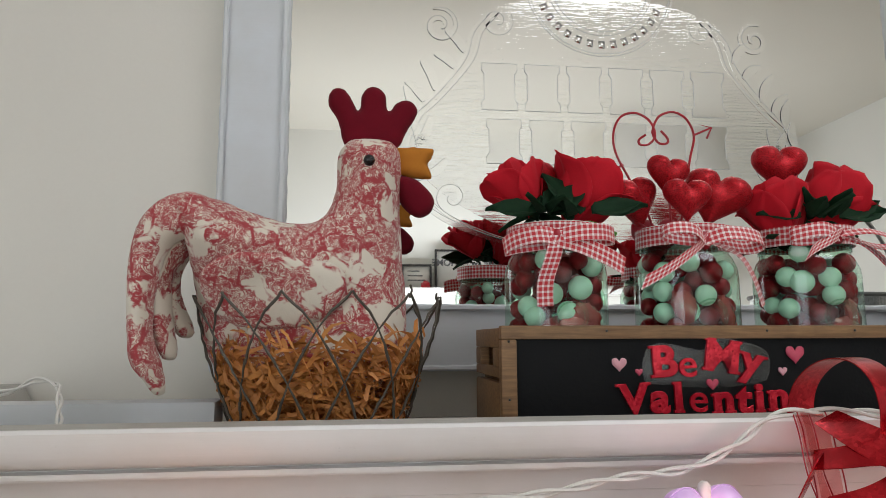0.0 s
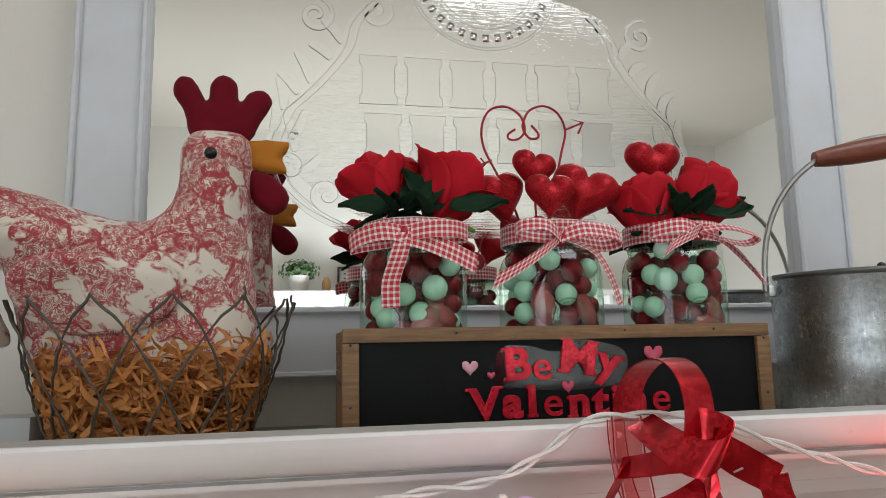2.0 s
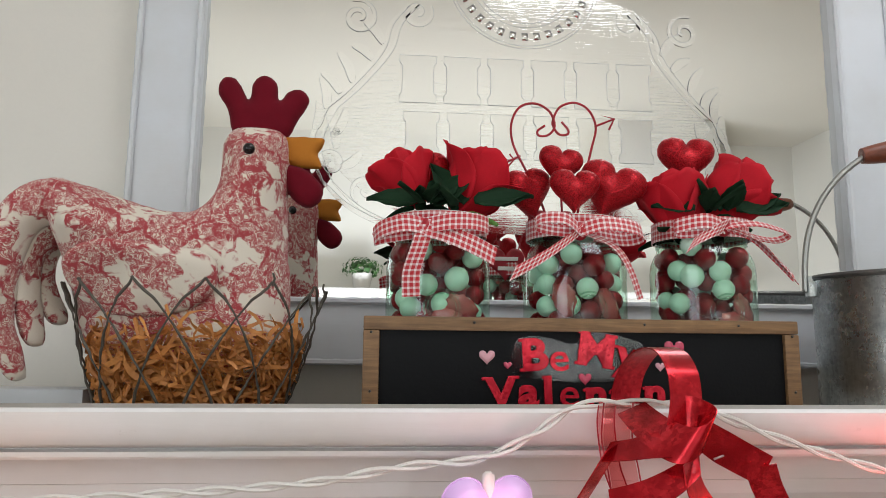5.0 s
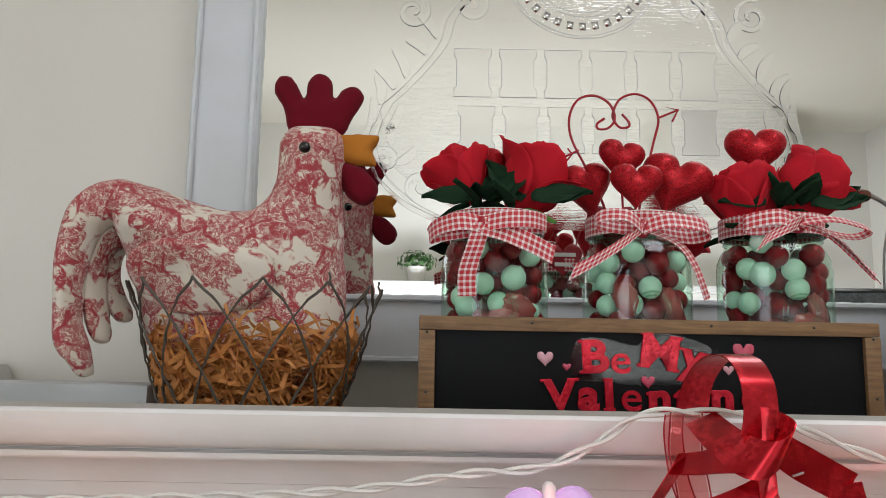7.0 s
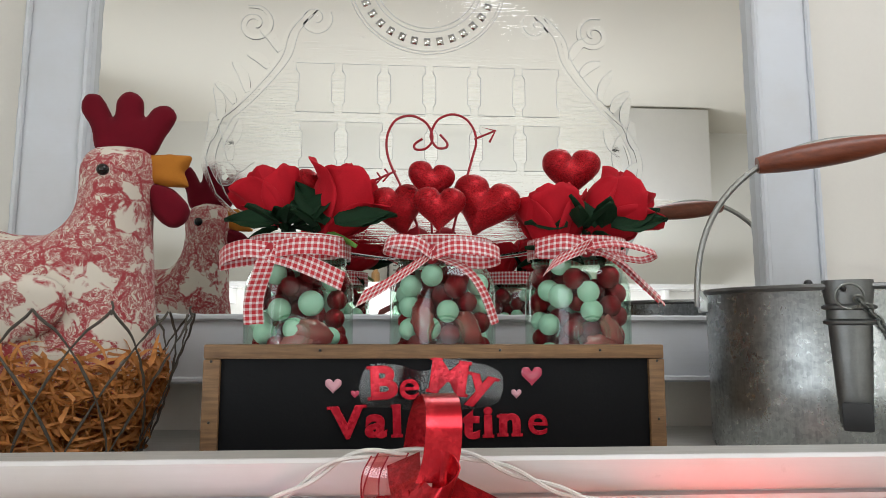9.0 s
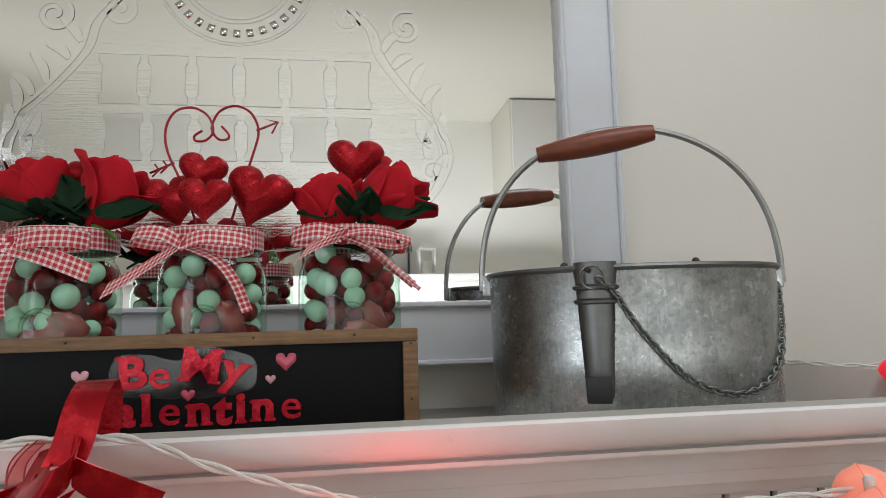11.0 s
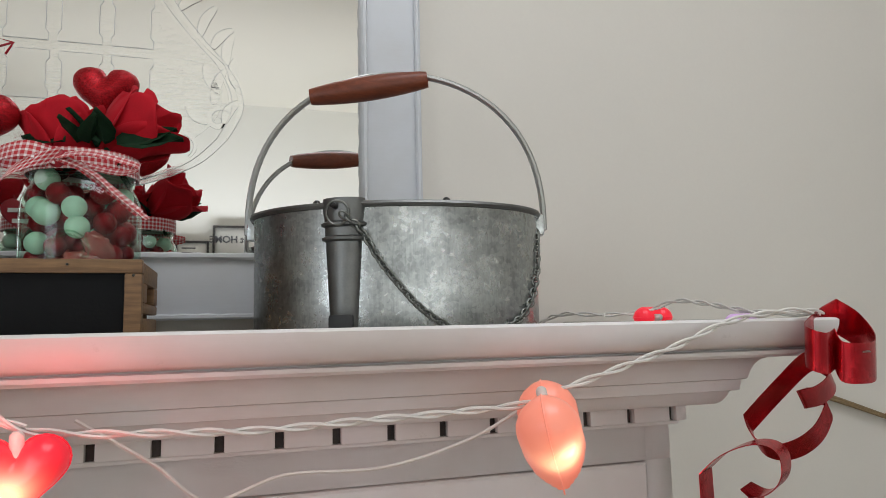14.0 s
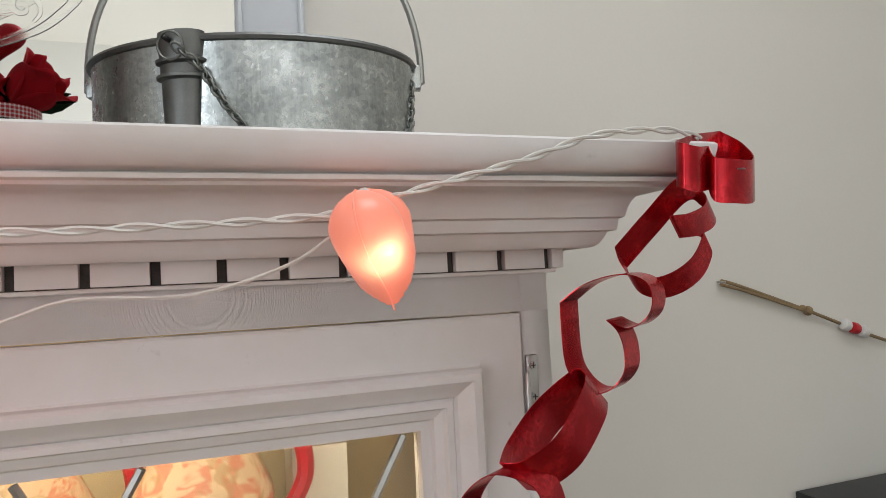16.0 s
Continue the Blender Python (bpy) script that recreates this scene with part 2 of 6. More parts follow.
_nt.links.new(mixc(_nt, math2(_nt, "MULTIPLY", _rnd, 0.62), _src, (0.30, 0.10, 0.025)), _b.inputs["Base Color"])
M_CRATE = wood("crate_wood", (0.30, 0.17, 0.075), (0.10, 0.05, 0.022), 0.55)
M_CHALK = mat("chalkboard", (0.0065, 0.007, 0.008), 0.55, vary=0.4, scale=9, grain=300, relief=0.25, depth=0.0008, spec=0.14)
M_REDFOIL = foil("red_sticker_foil", (0.46, 0.006, 0.022), 0.5)
M_CLEAR = thin_glass("clear_vinyl", (0.93, 0.95, 0.96), 0.01, 0.08)
M_PINK = mat("pink_sticker", (0.72, 0.36, 0.42), 0.3, coat=0.6)
M_PINKD = mat("rose_sticker", (0.55, 0.06, 0.12), 0.25, coat=0.6)
M_JAR = thin_glass("green_jar_glass", (0.82, 0.955, 0.87), 0.025)
M_LID = mat("white_lid", (0.76, 0.76, 0.72), 0.4, vary=0.08, coat=0.2)
M_MINT = mat("mint_candy", (0.66, 0.90, 0.77), 0.35, vary=0.12, scale=90)
M_REDBALL = glitter("red_sugar_candy", (0.31, 0.010, 0.018), 1100)
M_WRAP = mat("red_wrapped_candy", (0.50, 0.06, 0.06), 0.12, vary=0.7, scale=120, grain=300, relief=0.35, depth=0.0012, coat=1.0)
M_GING = gingham()
M_ROSE = mat("rose_silk", (0.52, 0.006, 0.018), 0.75, vary=0.35, scale=50, grain=700, relief=0.35, sheen=0.03, spec=0.2)
M_LEAF = mat("silk_leaf", (0.009, 0.032, 0.013), 0.75, vary=0.5, scale=80, grain=500, relief=0.4, spec=0.15)
M_SEPAL = mat("green_sepal", (0.10, 0.25, 0.03), 0.5, vary=0.3, scale=80)
M_GLIT = glitter("red_glitter", (0.40, 0.005, 0.012), 1150)
M_REDW = mat("red_plastic_wire", (0.36, 0.008, 0.02), 0.35, vary=0.2, scale=200)
M_GALV = galvanised()
M_CLIP = mat("dark_zinc", (0.20, 0.205, 0.20), 0.42, metal=0.9, vary=0.4, scale=60, grain=500)
M_HANDLE = wood("handle_wood", (0.24, 0.058, 0.022), (0.12, 0.028, 0.012), 0.4, (6, 50, 50))
M_STEEL = mat("bright_steel", (0.45, 0.46, 0.45), 0.35, metal=1.0, vary=0.3, scale=80, grain=600, relief=0.3)
M_CHAIN = mat("dull_chain", (0.26, 0.27, 0.25), 0.45, metal=0.9, vary=0.4, scale=200)
M_RIB = foil("red_foil_ribbon", (0.40, 0.004, 0.012))
M_CORD = mat("white_cord", (0.72, 0.70, 0.66), 0.45, vary=0.15, scale=80)
M_SALMON = glow("salmon_bulb", (1.0, 0.24, 0.14), 0.42, (0.8, 0.3, 0.22), (0.702, 0.460, 1.203), 1.3)
M_REDB = glow("red_bulb", (1.0, 0.02, 0.04), 0.6, (0.6, 0.02, 0.04), (0.380, 0.468, 1.201), 2.0)
M_LILAC = glow("lilac_bulb", (0.75, 0.4, 0.85), 0.22, (0.62, 0.42, 0.70))
M_MIRROR = mirror_mat("mirror_glass", 0.015, 0.0)
M_ETCH = mirror_mat("etched_field", 0.06, 0.13, 0.86)
M_ETCH2 = mirror_mat("etched_figure", 0.10, 0.0, 0.80)
M_FROST = mirror_mat("etched_frond", 0.14, 0.05, 0.89)
M_LINE = mat("etched_line", (0.66, 0.66, 0.64), 0.5, vary=0.25, scale=60)
M_TWINE = mat("jute_twine", (0.30, 0.21, 0.11), 0.9, vary=0.5, scale=200, grain=1500, relief=0.6)
M_BEAD = mat("white_bead", (0.75, 0.73, 0.7), 0.3)
M_REDBEAD = mat("red_bead", (0.5, 0.02, 0.03), 0.3)
M_DARK = mat("dark_slate", (0.03, 0.031, 0.033), 0.5, vary=0.4, scale=40)
M_PANE = thin_glass("cabinet_pane", (0.95, 0.96, 0.95))
M_CREAM = mat("cream_lining", (0.72, 0.60, 0.40), 0.8, vary=0.1, scale=10)
M_PLANT = mat("plant_leaf", (0.06, 0.16, 0.04), 0.6, vary=0.5, scale=90)
M_CERAM = mat("pale_ceramic", (0.7, 0.68, 0.64), 0.25, vary=0.05)
M_AMBER = mat("amber_jar", (0.5, 0.27, 0.1), 0.3)
M_FLORAL = mat("floral_china", (0.74, 0.55, 0.38), 0.25, vary=0.35, scale=60)
_nt = M_FLORAL.node_tree
_b = _nt.nodes["Principled BSDF"]
_p = coords(_nt)
_rose = ramp(_nt, noise_out(_nt, _p, 38, 3, 0.6, 0.8), 0.50, 0.56)
_leaf = ramp(_nt, noise_out(_nt, _p, 62, 2, 0.5, 0.5), 0.60, 0.64)
_src = _b.inputs["Base Color"].links[0].from_socket
_nt.links.new(mixc(_nt, math2(_nt, "MULTIPLY", _leaf, 0.6), mixc(_nt, math2(_nt, "MULTIPLY", _rose, 0.75), _src, (0.62, 0.20, 0.13)), (0.45, 0.30, 0.16)), _b.inputs["Base Color"])
M_PRINT = mat("grey_print", (0.12, 0.12, 0.13), 0.6)
M_PAPER = mat("white_paper", (0.8, 0.79, 0.76), 0.7, vary=0.05)
M_BLACKW = mat("black_frame", (0.03, 0.028, 0.027), 0.4)
M_SCREW = mat("nickel", (0.55, 0.55, 0.54), 0.3, metal=1.0)

# ---- building helpers ----
BASE = {}


def thing(name, base, label, category, group="", kind=""):
    ob = new(name)
    ob.empty_display_size = 0.02
    ob.location = base
    BASE[ob.name] = Vector(base)
    return tagged(ob, label, category, group, kind)


def link(name, me, material, parent, label="", smooth=True):
    if smooth:
        me.polygons.foreach_set("use_smooth", [True] * len(me.polygons))
    me.materials.append(material)
    ob = new(name, me)
    if parent is not None:
        me.transform(Matrix.Translation(-BASE[parent.name]))
        ob.parent = parent
        BASE[ob.name] = BASE[parent.name]
    if label:
        ob["label"] = label
    return ob


def part(name, bm, material, parent, label="", smooth=True, angle=40):
    """One bmesh, in world places, as one mesh under a thing or part."""
    bmesh.ops.recalc_face_normals(bm, faces=bm.faces)
    for e in bm.edges:
        if len(e.link_faces) == 2 and e.calc_face_angle(0) > radians(angle):
            e.smooth = False
    me = bpy.data.meshes.new(name)
    bm.to_mesh(me)
    bm.free()
    return link(name, me, material, parent, label, smooth)


def solo(name, bm, material, label, category, group="", kind="", smooth=True):
    ob = part(name, bm, material, None, "", smooth)
    return tagged(ob, label, category, group, kind)


def box(x0, x1, y0, y1, z0, z1, bevel=0.0, m=None, bm=None):
    own = bmesh.new()
    bmesh.ops.create_cube(own, size=1)
    bmesh.ops.scale(own, vec=(x1 - x0, y1 - y0, z1 - z0), verts=own.verts)
    bmesh.ops.translate(own, vec=((x0 + x1) / 2, (y0 + y1) / 2, (z0 + z1) / 2), verts=own.verts)
    if bevel:
        bmesh.ops.bevel(own, geom=own.edges[:], offset=bevel, segments=2, affect="EDGES", profile=0.6)
    if m:
        own.transform(m)
    if bm is None:
        return own
    me = bpy.data.meshes.new("tmp")
    own.to_mesh(me)
    own.free()
    bm.from_mesh(me)
    bpy.data.meshes.remove(me)
    return bm


def grid_bm(rows, closed_u=False, closed_v=False, cap=False, uv=None):
    """A skin over rows of points."""
    bm = bmesh.new()
    vs = [[bm.verts.new(p) for p in r] for r in rows]
    layer = bm.loops.layers.uv.new("UVMap") if uv else None
    n, k = len(vs), len(vs[0])
    for i in range(n if closed_u else n - 1):
        for j in range(k if closed_v else k - 1):
            a, b = (i + 1) % n, (j + 1) % k
            f = bm.faces.new((vs[i][j], vs[a][j], vs[a][b], vs[i][b]))
            if layer:
                for lp, (p, q) in zip(f.loops, ((i, j), (i + 1, j), (i + 1, j + 1), (i, j + 1))):
                    lp[layer].uv = uv(p, q)
    if cap:
        for r in (vs[0], vs[-1]):
            bm.faces.new(r)
    return bm


def smooth_path(pts, n=8, closed=False):
    """Catmull-Rom through the points."""
    pts = [Vector(p) for p in pts]
    out, k = [], len(pts)
    for i in range(k if closed else k - 1):
        p0 = pts[(i - 1) % k] if closed or i else pts[0]
        p1, p2 = pts[i], pts[(i + 1) % k]
        p3 = pts[(i + 2) % k] if closed or i + 2 < k else pts[-1]
        for s in range(n):
            t = s / n
            out.append(0.5 * (2 * p1 + (p2 - p0) * t + (2 * p0 - 5 * p1 + 4 * p2 - p3) * t * t + (3 * p1 - p0 - 3 * p2 + p3) * t ** 3))
    if not closed:
        out.append(pts[-1])
    return out


def tube(path, r, sides=8, closed=False):
    path = [Vector(p) for p in path]
    n = len(path)
    rows, up = [], None
    for i, p in enumerate(path):
        a = path[(i + 1) % n] if closed or i + 1 < n else p
        b = path[i - 1] if closed or i else p
        d = (a - b).normalized()
        if up is None:
            up = d.orthogonal().normalized()
        up = (up - d * up.dot(d)).normalized()
        side = d.cross(up)
        rad = r(i / max(1, n - 1)) if callable(r) else r
        rows.append([p + (up * math.cos(2 * math.pi * j / sides) + side * math.sin(2 * math.pi * j / sides)) * rad for j in range(sides)])
    return grid_bm(rows, closed, True, not closed)


def lathe(profile, centre, sides=40, cap=True, squash=(1, 1), turn=0.0):
    cx, cy, cz = centre
    ct, st = math.cos(turn), math.sin(turn)
    rows = []
    for r, z in profile:
        row = []
        for j in range(sides):
            a = 2 * math.pi * j / sides
            u, v = r * math.cos(a) * squash[0], r * math.sin(a) * squash[1]
            row.append((cx + u * ct - v * st, cy + u * st + v * ct, cz + z))
        rows.append(row)
    return grid_bm(rows, False, True, cap)


def strip(path, width, thick=0.0004, closed=False):
    """A flat ribbon of some thickness along a path; width: a vector, or a function of 0..1 that gives one."""
    path = [Vector(p) for p in path]
    n = len(path)
    rows, run, lens = [], 0.0, []
    for i, p in enumerate(path):
        a = path[(i + 1) % n] if closed or i + 1 < n else p
        b = path[i - 1] if closed or i else p
        d = (a - b).normalized()
        w = Vector(width(i / max(1, n - 1))) if callable(width) else Vector(width)
        nrm = d.cross(w).normalized() * thick
        rows.append([p - w / 2 - nrm, p + w / 2 - nrm, p + w / 2 + nrm, p - w / 2 + nrm])
        lens.append(run)
        run += (a - p).length
    lens.append(run)
    wl = (Vector(width(0.5)) if callable(width) else Vector(width)).length
    across = (0.0, wl, wl + 0.0005, wl * 2, wl * 2 + 0.0005)
    return grid_bm(rows, closed, True, not closed, lambda i, j: (lens[min(i, n)], across[j]))


def nets(f, lo, hi, h):
    """The zero surface of f on a grid: vertices and faces."""
    ax = [np.arange(a - h, b + 2 * h, h) for a, b in zip(lo, hi)]
    X, Y, Z = np.meshgrid(*ax, indexing="ij")
    F = f(X, Y, Z)
    S = F < 0
    nx, ny, nz = (s - 1 for s in F.shape)
    acc, cnt = np.zeros((nx, ny, nz, 3)), np.zeros((nx, ny, nz))
    corners = [(a, b, c) for a in (0, 1) for b in (0, 1) for c in (0, 1)]
    for p in corners:
        for k in range(3):
            if p[k]:
                continue
            q = list(p)
            q[k] = 1
            sl = lambda o: tuple(slice(o[i], o[i] + (nx, ny, nz)[i]) for i in range(3))
            fp, fq = F[sl(p)], F[sl(q)]
            cross = (fp < 0) != (fq < 0)
            t = np.where(cross, fp / np.where(cross, fp - fq, 1), 0)
            for i in range(3):
                acc[..., i] += np.where(cross, p[i] + (t if i == k else 0), 0)
            cnt += cross
    used = cnt > 0
    idx = -np.ones(used.shape, int)
    idx[used] = np.arange(used.sum())
    cell = np.argwhere(used)
    verts = np.array([a[0] for a in ax]) + h * (cell + acc[used] / cnt[used][:, None])
    faces = []
    for k in range(3):
        u, v = [i for i in range(3) if i != k]
        A = np.take(S, range(0, S.shape[k] - 1), k)
        B = np.take(S, range(1, S.shape[k]), k)
        for g in np.argwhere(A != B):
            if g[u] == 0 or g[v] == 0 or g[u] > used.shape[u] - 1 or g[v] > used.shape[v] - 1:
                continue
            c = []
            for du, dv in ((1, 1), (0, 1), (0, 0), (1, 0)):
                w = list(g)
                w[u] -= du
                w[v] -= dv
                c.append(idx[tuple(w)])
            if min(c) >= 0:
                faces.append([int(i) for i in c])
    return verts, faces


def inside(px, pz, poly):
    """Signed distance from points to a polygon, inside positive."""
    d = np.full(px.shape, 1e9)
    odd = np.zeros(px.shape, bool)
    n = len(poly)
    for i in range(n):
        ax, az = poly[i][0], poly[i][1]
        bx, bz = poly[(i + 1) % n][0], poly[(i + 1) % n][1]
        ex, ez = bx - ax, bz - az
        t = np.clip(((px - ax) * ex + (pz - az) * ez) / (ex * ex + ez * ez + 1e-12), 0, 1)
        d = np.minimum(d, np.hypot(px - ax - t * ex, pz - az - t * ez))
        odd ^= ((az > pz) != (bz > pz)) & (px < (bx - ax) * (pz - az) / (bz - az + 1e-12) + ax)
    return np.where(odd, d, -d)


def pillow(outline, half, round_in, h, wrinkle=0.0, seed=0.0):
    """A stuffed shape: an outline in x and z, half its thickness along y. Centred on y = 0."""
    xs, zs = [p[0] for p in outline], [p[1] for p in outline]

    def f(X, Y, Z):
        d = inside(X[:, 0, :], Z[:, 0, :], outline)
        t = half * np.sqrt(np.clip(1 - (1 - np.clip(d / round_in, 0, 1)) ** 2, 0, 1))
        t = np.where(d > 0, t, d)[:, None, :]
        w = wrinkle * (np.sin(X * 71 + seed + 3 * np.sin(Z * 43)) + np.sin(Z * 83 + 2 * np.sin(X * 57 + seed)))
        return np.abs(Y) - t - w * np.clip(d, 0, round_in)[:, None, :] / round_in

    verts, faces = nets(f, (min(xs), -half * 1.1, min(zs)), (max(xs), half * 1.1, max(zs)), h)
    bm = bmesh.new()
    vs = [bm.verts.new(v) for v in verts]
    for c in faces:
        try:
            bm.faces.new([vs[i] for i in c])
        except ValueError:
            pass
    bmesh.ops.smooth_vert(bm, verts=bm.verts, factor=0.5, use_axis_x=True, use_axis_y=True, use_axis_z=True)
    bmesh.ops.smooth_vert(bm, verts=bm.verts, factor=0.4, use_axis_x=True, use_axis_y=True, use_axis_z=True)
    return bm


def curve2(pts, n=6):
    return [(p[0], p[1]) for p in smooth_path([(a, b, 0) for a, b in pts], n, True)]


def heart(size, n=40):
    """A heart outline, about size high, its tip down, centred."""
    out = []
    for i in range(n):
        t = 2 * math.pi * i / n
        out.append((size * 0.031 * 16 * math.sin(t) ** 3, size * 0.031 * (13 * math.cos(t) - 5 * math.cos(2 * t) - 2 * math.cos(3 * t) - math.cos(4 * t) + 2)))
    return out


def moved(bm, m):
    bm.transform(m)
    return bm


def sphere(r, centre, seg=16, ring=10):
    bm = bmesh.new()
    bmesh.ops.create_uvsphere(bm, u_segments=seg, v_segments=ring, radius=r)
    bmesh.ops.translate(bm, vec=centre, verts=bm.verts)
    return bm


def text_bm(body, size, depth, m, bevel=0.0):
    c = bpy.data.curves.new("tmp", "FONT")
    c.body, c.size, c.extrude, c.bevel_depth, c.align_x = body, size, depth, bevel, "CENTER"
    c.offset = size * 0.03
    if body == "e":
        # the narrow eye of this letter closes if it is thickened
        c.offset, c.bevel_depth, c.resolution_u = size * 0.004, bevel * 0.4, 6
    ob = bpy.data.objects.new("tmp", c)
    scene.collection.objects.link(ob)
    dg = bpy.context.evaluated_depsgraph_get()
    me = bpy.data.meshes.new_from_object(ob.evaluated_get(dg))
    bm = bmesh.new()
    bm.from_mesh(me)
    bpy.data.objects.remove(ob)
    bpy.data.curves.remove(c)
    bpy.data.meshes.remove(me)
    bm.transform(m)
    return bm


# ---- the room ----
FLOOR_Z, TOP_Z, GLASS_Y, WALL_Y = 0.0, 1.243, 0.958, 0.975
X0, X1, YB, CEIL = -2.3, 2.9, -2.6, 2.75


def setting(name, bm, material, label):
    return solo(name, bm, material, label, name.split("_")[0], kind="structure", smooth=False)


setting("wall_north", box(X0, X1, WALL_Y, WALL_Y + 0.12, 0, CEIL), M_WALL, "cream painted plaster wall behind the cabinet")
setting("wall_south", box(X0, X1, YB - 0.12, YB, 0, CEIL), M_ROOM, "white painted wall across the room")
setting("wall_east", box(X1, X1 + 0.12, YB, WALL_Y, 0, CEIL), M_ROOM, "pale painted side wall")
setting("wall_west", box(X0 - 0.12, X0, YB, WALL_Y, 0, CEIL), M_ROOM, "pale painted side wall")
setting("floor", box(X0, X1, YB, WALL_Y, -0.1, 0), M_FLOOR, "brown wooden floor")
setting("ceiling", box(X0, X1, YB, WALL_Y, CEIL, CEIL + 0.1), M_CEIL, "warm white ceiling")

# ---- cabinet with crown ----
FACE, SIDE_R, SIDE_L = 0.618, 0.892, -0.462
cab = thing("display_cabinet", (0.215, 0.8, 0), "white-painted wooden display cabinet with moulded crown and glazed doors", "cabinet")


def crown(profile, name, label=""):
    """A moulding swept along the front and mitred round both ends."""
    rows = []
    for o, z in profile:
        rows.append([(SIDE_L - o, WALL_Y - 0.005, z), (SIDE_L - o, FACE - o, z), (SIDE_R + o, FACE - o, z), (SIDE_R + o, WALL_Y - 0.005, z)])
    return part(name, grid_bm(rows), M_CAB, cab, label, angle=28)


def arc(o0, z0, o1, z1, bulge, n=6):
    """Points of a cove or a round from one place to another; bulge: how far it bows out."""
    out = []
    for i in range(n + 1):
        t = i / n
        s = bulge * math.sin(math.pi * t)
        out.append((o0 + (o1 - o0) * t - s * (z1 - z0), z0 + (z1 - z0) * t + s * (o1 - o0)))
    return out


crown([(0, 1.160), (0.0, 1.1955), (0.002, 1.196)], "frieze")
# dark mottled strip behind the dentil slots
crown([(0.0035, 1.196), (0.0035, 1.2165)], "dentil_recess").data.materials[0] = M_RECESS
crown([(0.0, 1.2165)] + arc(0.016, 1.2168, 0.040, 1.2245, -0.35) + [(0.046, 1.2255), (0.047, 1.2350), (0.050, 1.2358)]
      + arc(0.051, 1.2362, 0.0780, 1.2565, 0.26) + [(0.0815, 1.2568), (0.0825, 1.2592)], "crown_cove")
crown([(0.0825, 1.2592), (0.0905, 1.2597), (0.0910, 1.2628), (0.0860, 1.2640)] + arc(0.0858, 1.2644, 0.1045, 1.2835, -0.2) + [(0.1050, 1.2880), (0.1030, 1.2900), (0.1005, 1.2902)], "crown_fascia")
crown([(0.1003, 1.2902), (0.073, 1.2902), (0.071, 1.2885), (0.044, 1.240)], "lip_top", "grey ledge").data.materials[0] = M_TOP
part("top_board", box(SIDE_L - 0.045, SIDE_R + 0.045, FACE - 0.045, WALL_Y - 0.004, 1.228, TOP_Z), M_TOP, cab, "grey top board")
part("side_panel", box(SIDE_R - 0.02, SIDE_R, FACE + 0.004, WALL_Y - 0.004, 0, 1.2275), M_CAB, cab)
part("side_panel", box(SIDE_L, SIDE_L + 0.02, FACE + 0.004, WALL_Y - 0.004, 0, 1.2275), M_CAB, cab)
part("back_panel", box(SIDE_L + 0.02, SIDE_R - 0.02, WALL_Y - 0.02, WALL_Y - 0.006, 0, 1.2275), M_CREAM, cab, "cream lining at the back")
part("shelf", box(SIDE_L + 0.02, SIDE_R - 0.02, FACE + 0.03, WALL_Y - 0.02, 0.86, 0.88, 0.002), M_CREAM, cab, "cream shelf board")
part("post", box(0.8655, SIDE_R, FACE, FACE + 0.03, 0, 1.196), M_CAB, cab)
part("post", box(SIDE_L, -0.435, FACE, FACE + 0.03, 0, 1.196), M_CAB, cab)
part("rail", box(-0.435, 0.8655, FACE, FACE + 0.03, 1.160, 1.196), M_CAB, cab)
part("rail", box(-0.435, 0.8655, FACE, FACE + 0.03, 0, 0.35), M_CAB, cab)


def cabinet_door(x0, x1, z0, z1):
    door = part("door", box(x0, x1, FACE + 0.0, FACE + 0.004, z1 - 0.004, z1 - 0.001), M_CAB, cab)

    def ring(ins, front):
        a, b = ins
        bm = bmesh.new()
        y0, y1 = front
        for s in ((x0 + a, x0 + b, z0 + a, z1 - a), (x1 - b, x1 - a, z0 + a, z1 - a), (x0 + b, x1 - b, z1 - b, z1 - a), (x0 + b, x1 - b, z0 + a, z0 + b)):
            box(s[0], s[1], y0, y1, s[2], s[3], 0.0015, bm=bm)
        return bm

    def mould(prof):
        rows = [[(x0 + i, y, z0 + i), (x1 - i, y, z0 + i), (x1 - i, y, z1 - i), (x0 + i, y, z1 - i)] for i, y in prof]
        return grid_bm(rows, False, True)

    y = FACE - 0.004
    part("door_frame", mould([(0.0, y + 0.02), (0.0, y + 0.002), (0.002, y), (0.040, y), (0.042, y - 0.001)]), M_CAB, door, angle=25)
    part("moulding", mould([(0.042, y - 0.001), (0.043, y - 0.010), (0.046, y - 0.014), (0.052, y - 0.013), (0.058, y - 0.007), (0.064, y - 0.004), (0.066, y + 0.0),
                            (0.068, y - 0.002), (0.073, y - 0.002), (0.075, y + 0.003), (0.082, y + 0.006), (0.084, y + 0.010), (0.092, y + 0.012), (0.094, y + 0.026)]), M_CAB, door, angle=25)
    gx0, gx1, gz0, gz1 = x0 + 0.094, x1 - 0.094, z0 + 0.094, z1 - 0.094
    part("pane", box(gx0, gx1, FACE + 0.012, FACE + 0.015, gz0, gz1), M_PANE, door, "clear leaded glass")
    for px, s in ((gx1 - 0.012, -1), (gx1 - 0.29, 1), (gx0 + 0.25, -1)):
        part("came", tube([(px, FACE + 0.011, gz1), (px + s * 0.05, FACE + 0.011, gz1 - 0.09), (px + s * 0.11, FACE + 0.011, gz1 - 0.2)], 0.0035, 6), M_STEEL, door, "grey lead strip")


cabinet_door(0.216, 0.8635, 0.36, 1.1585)
cabinet_door(-0.433, 0.214, 0.36, 1.1585)

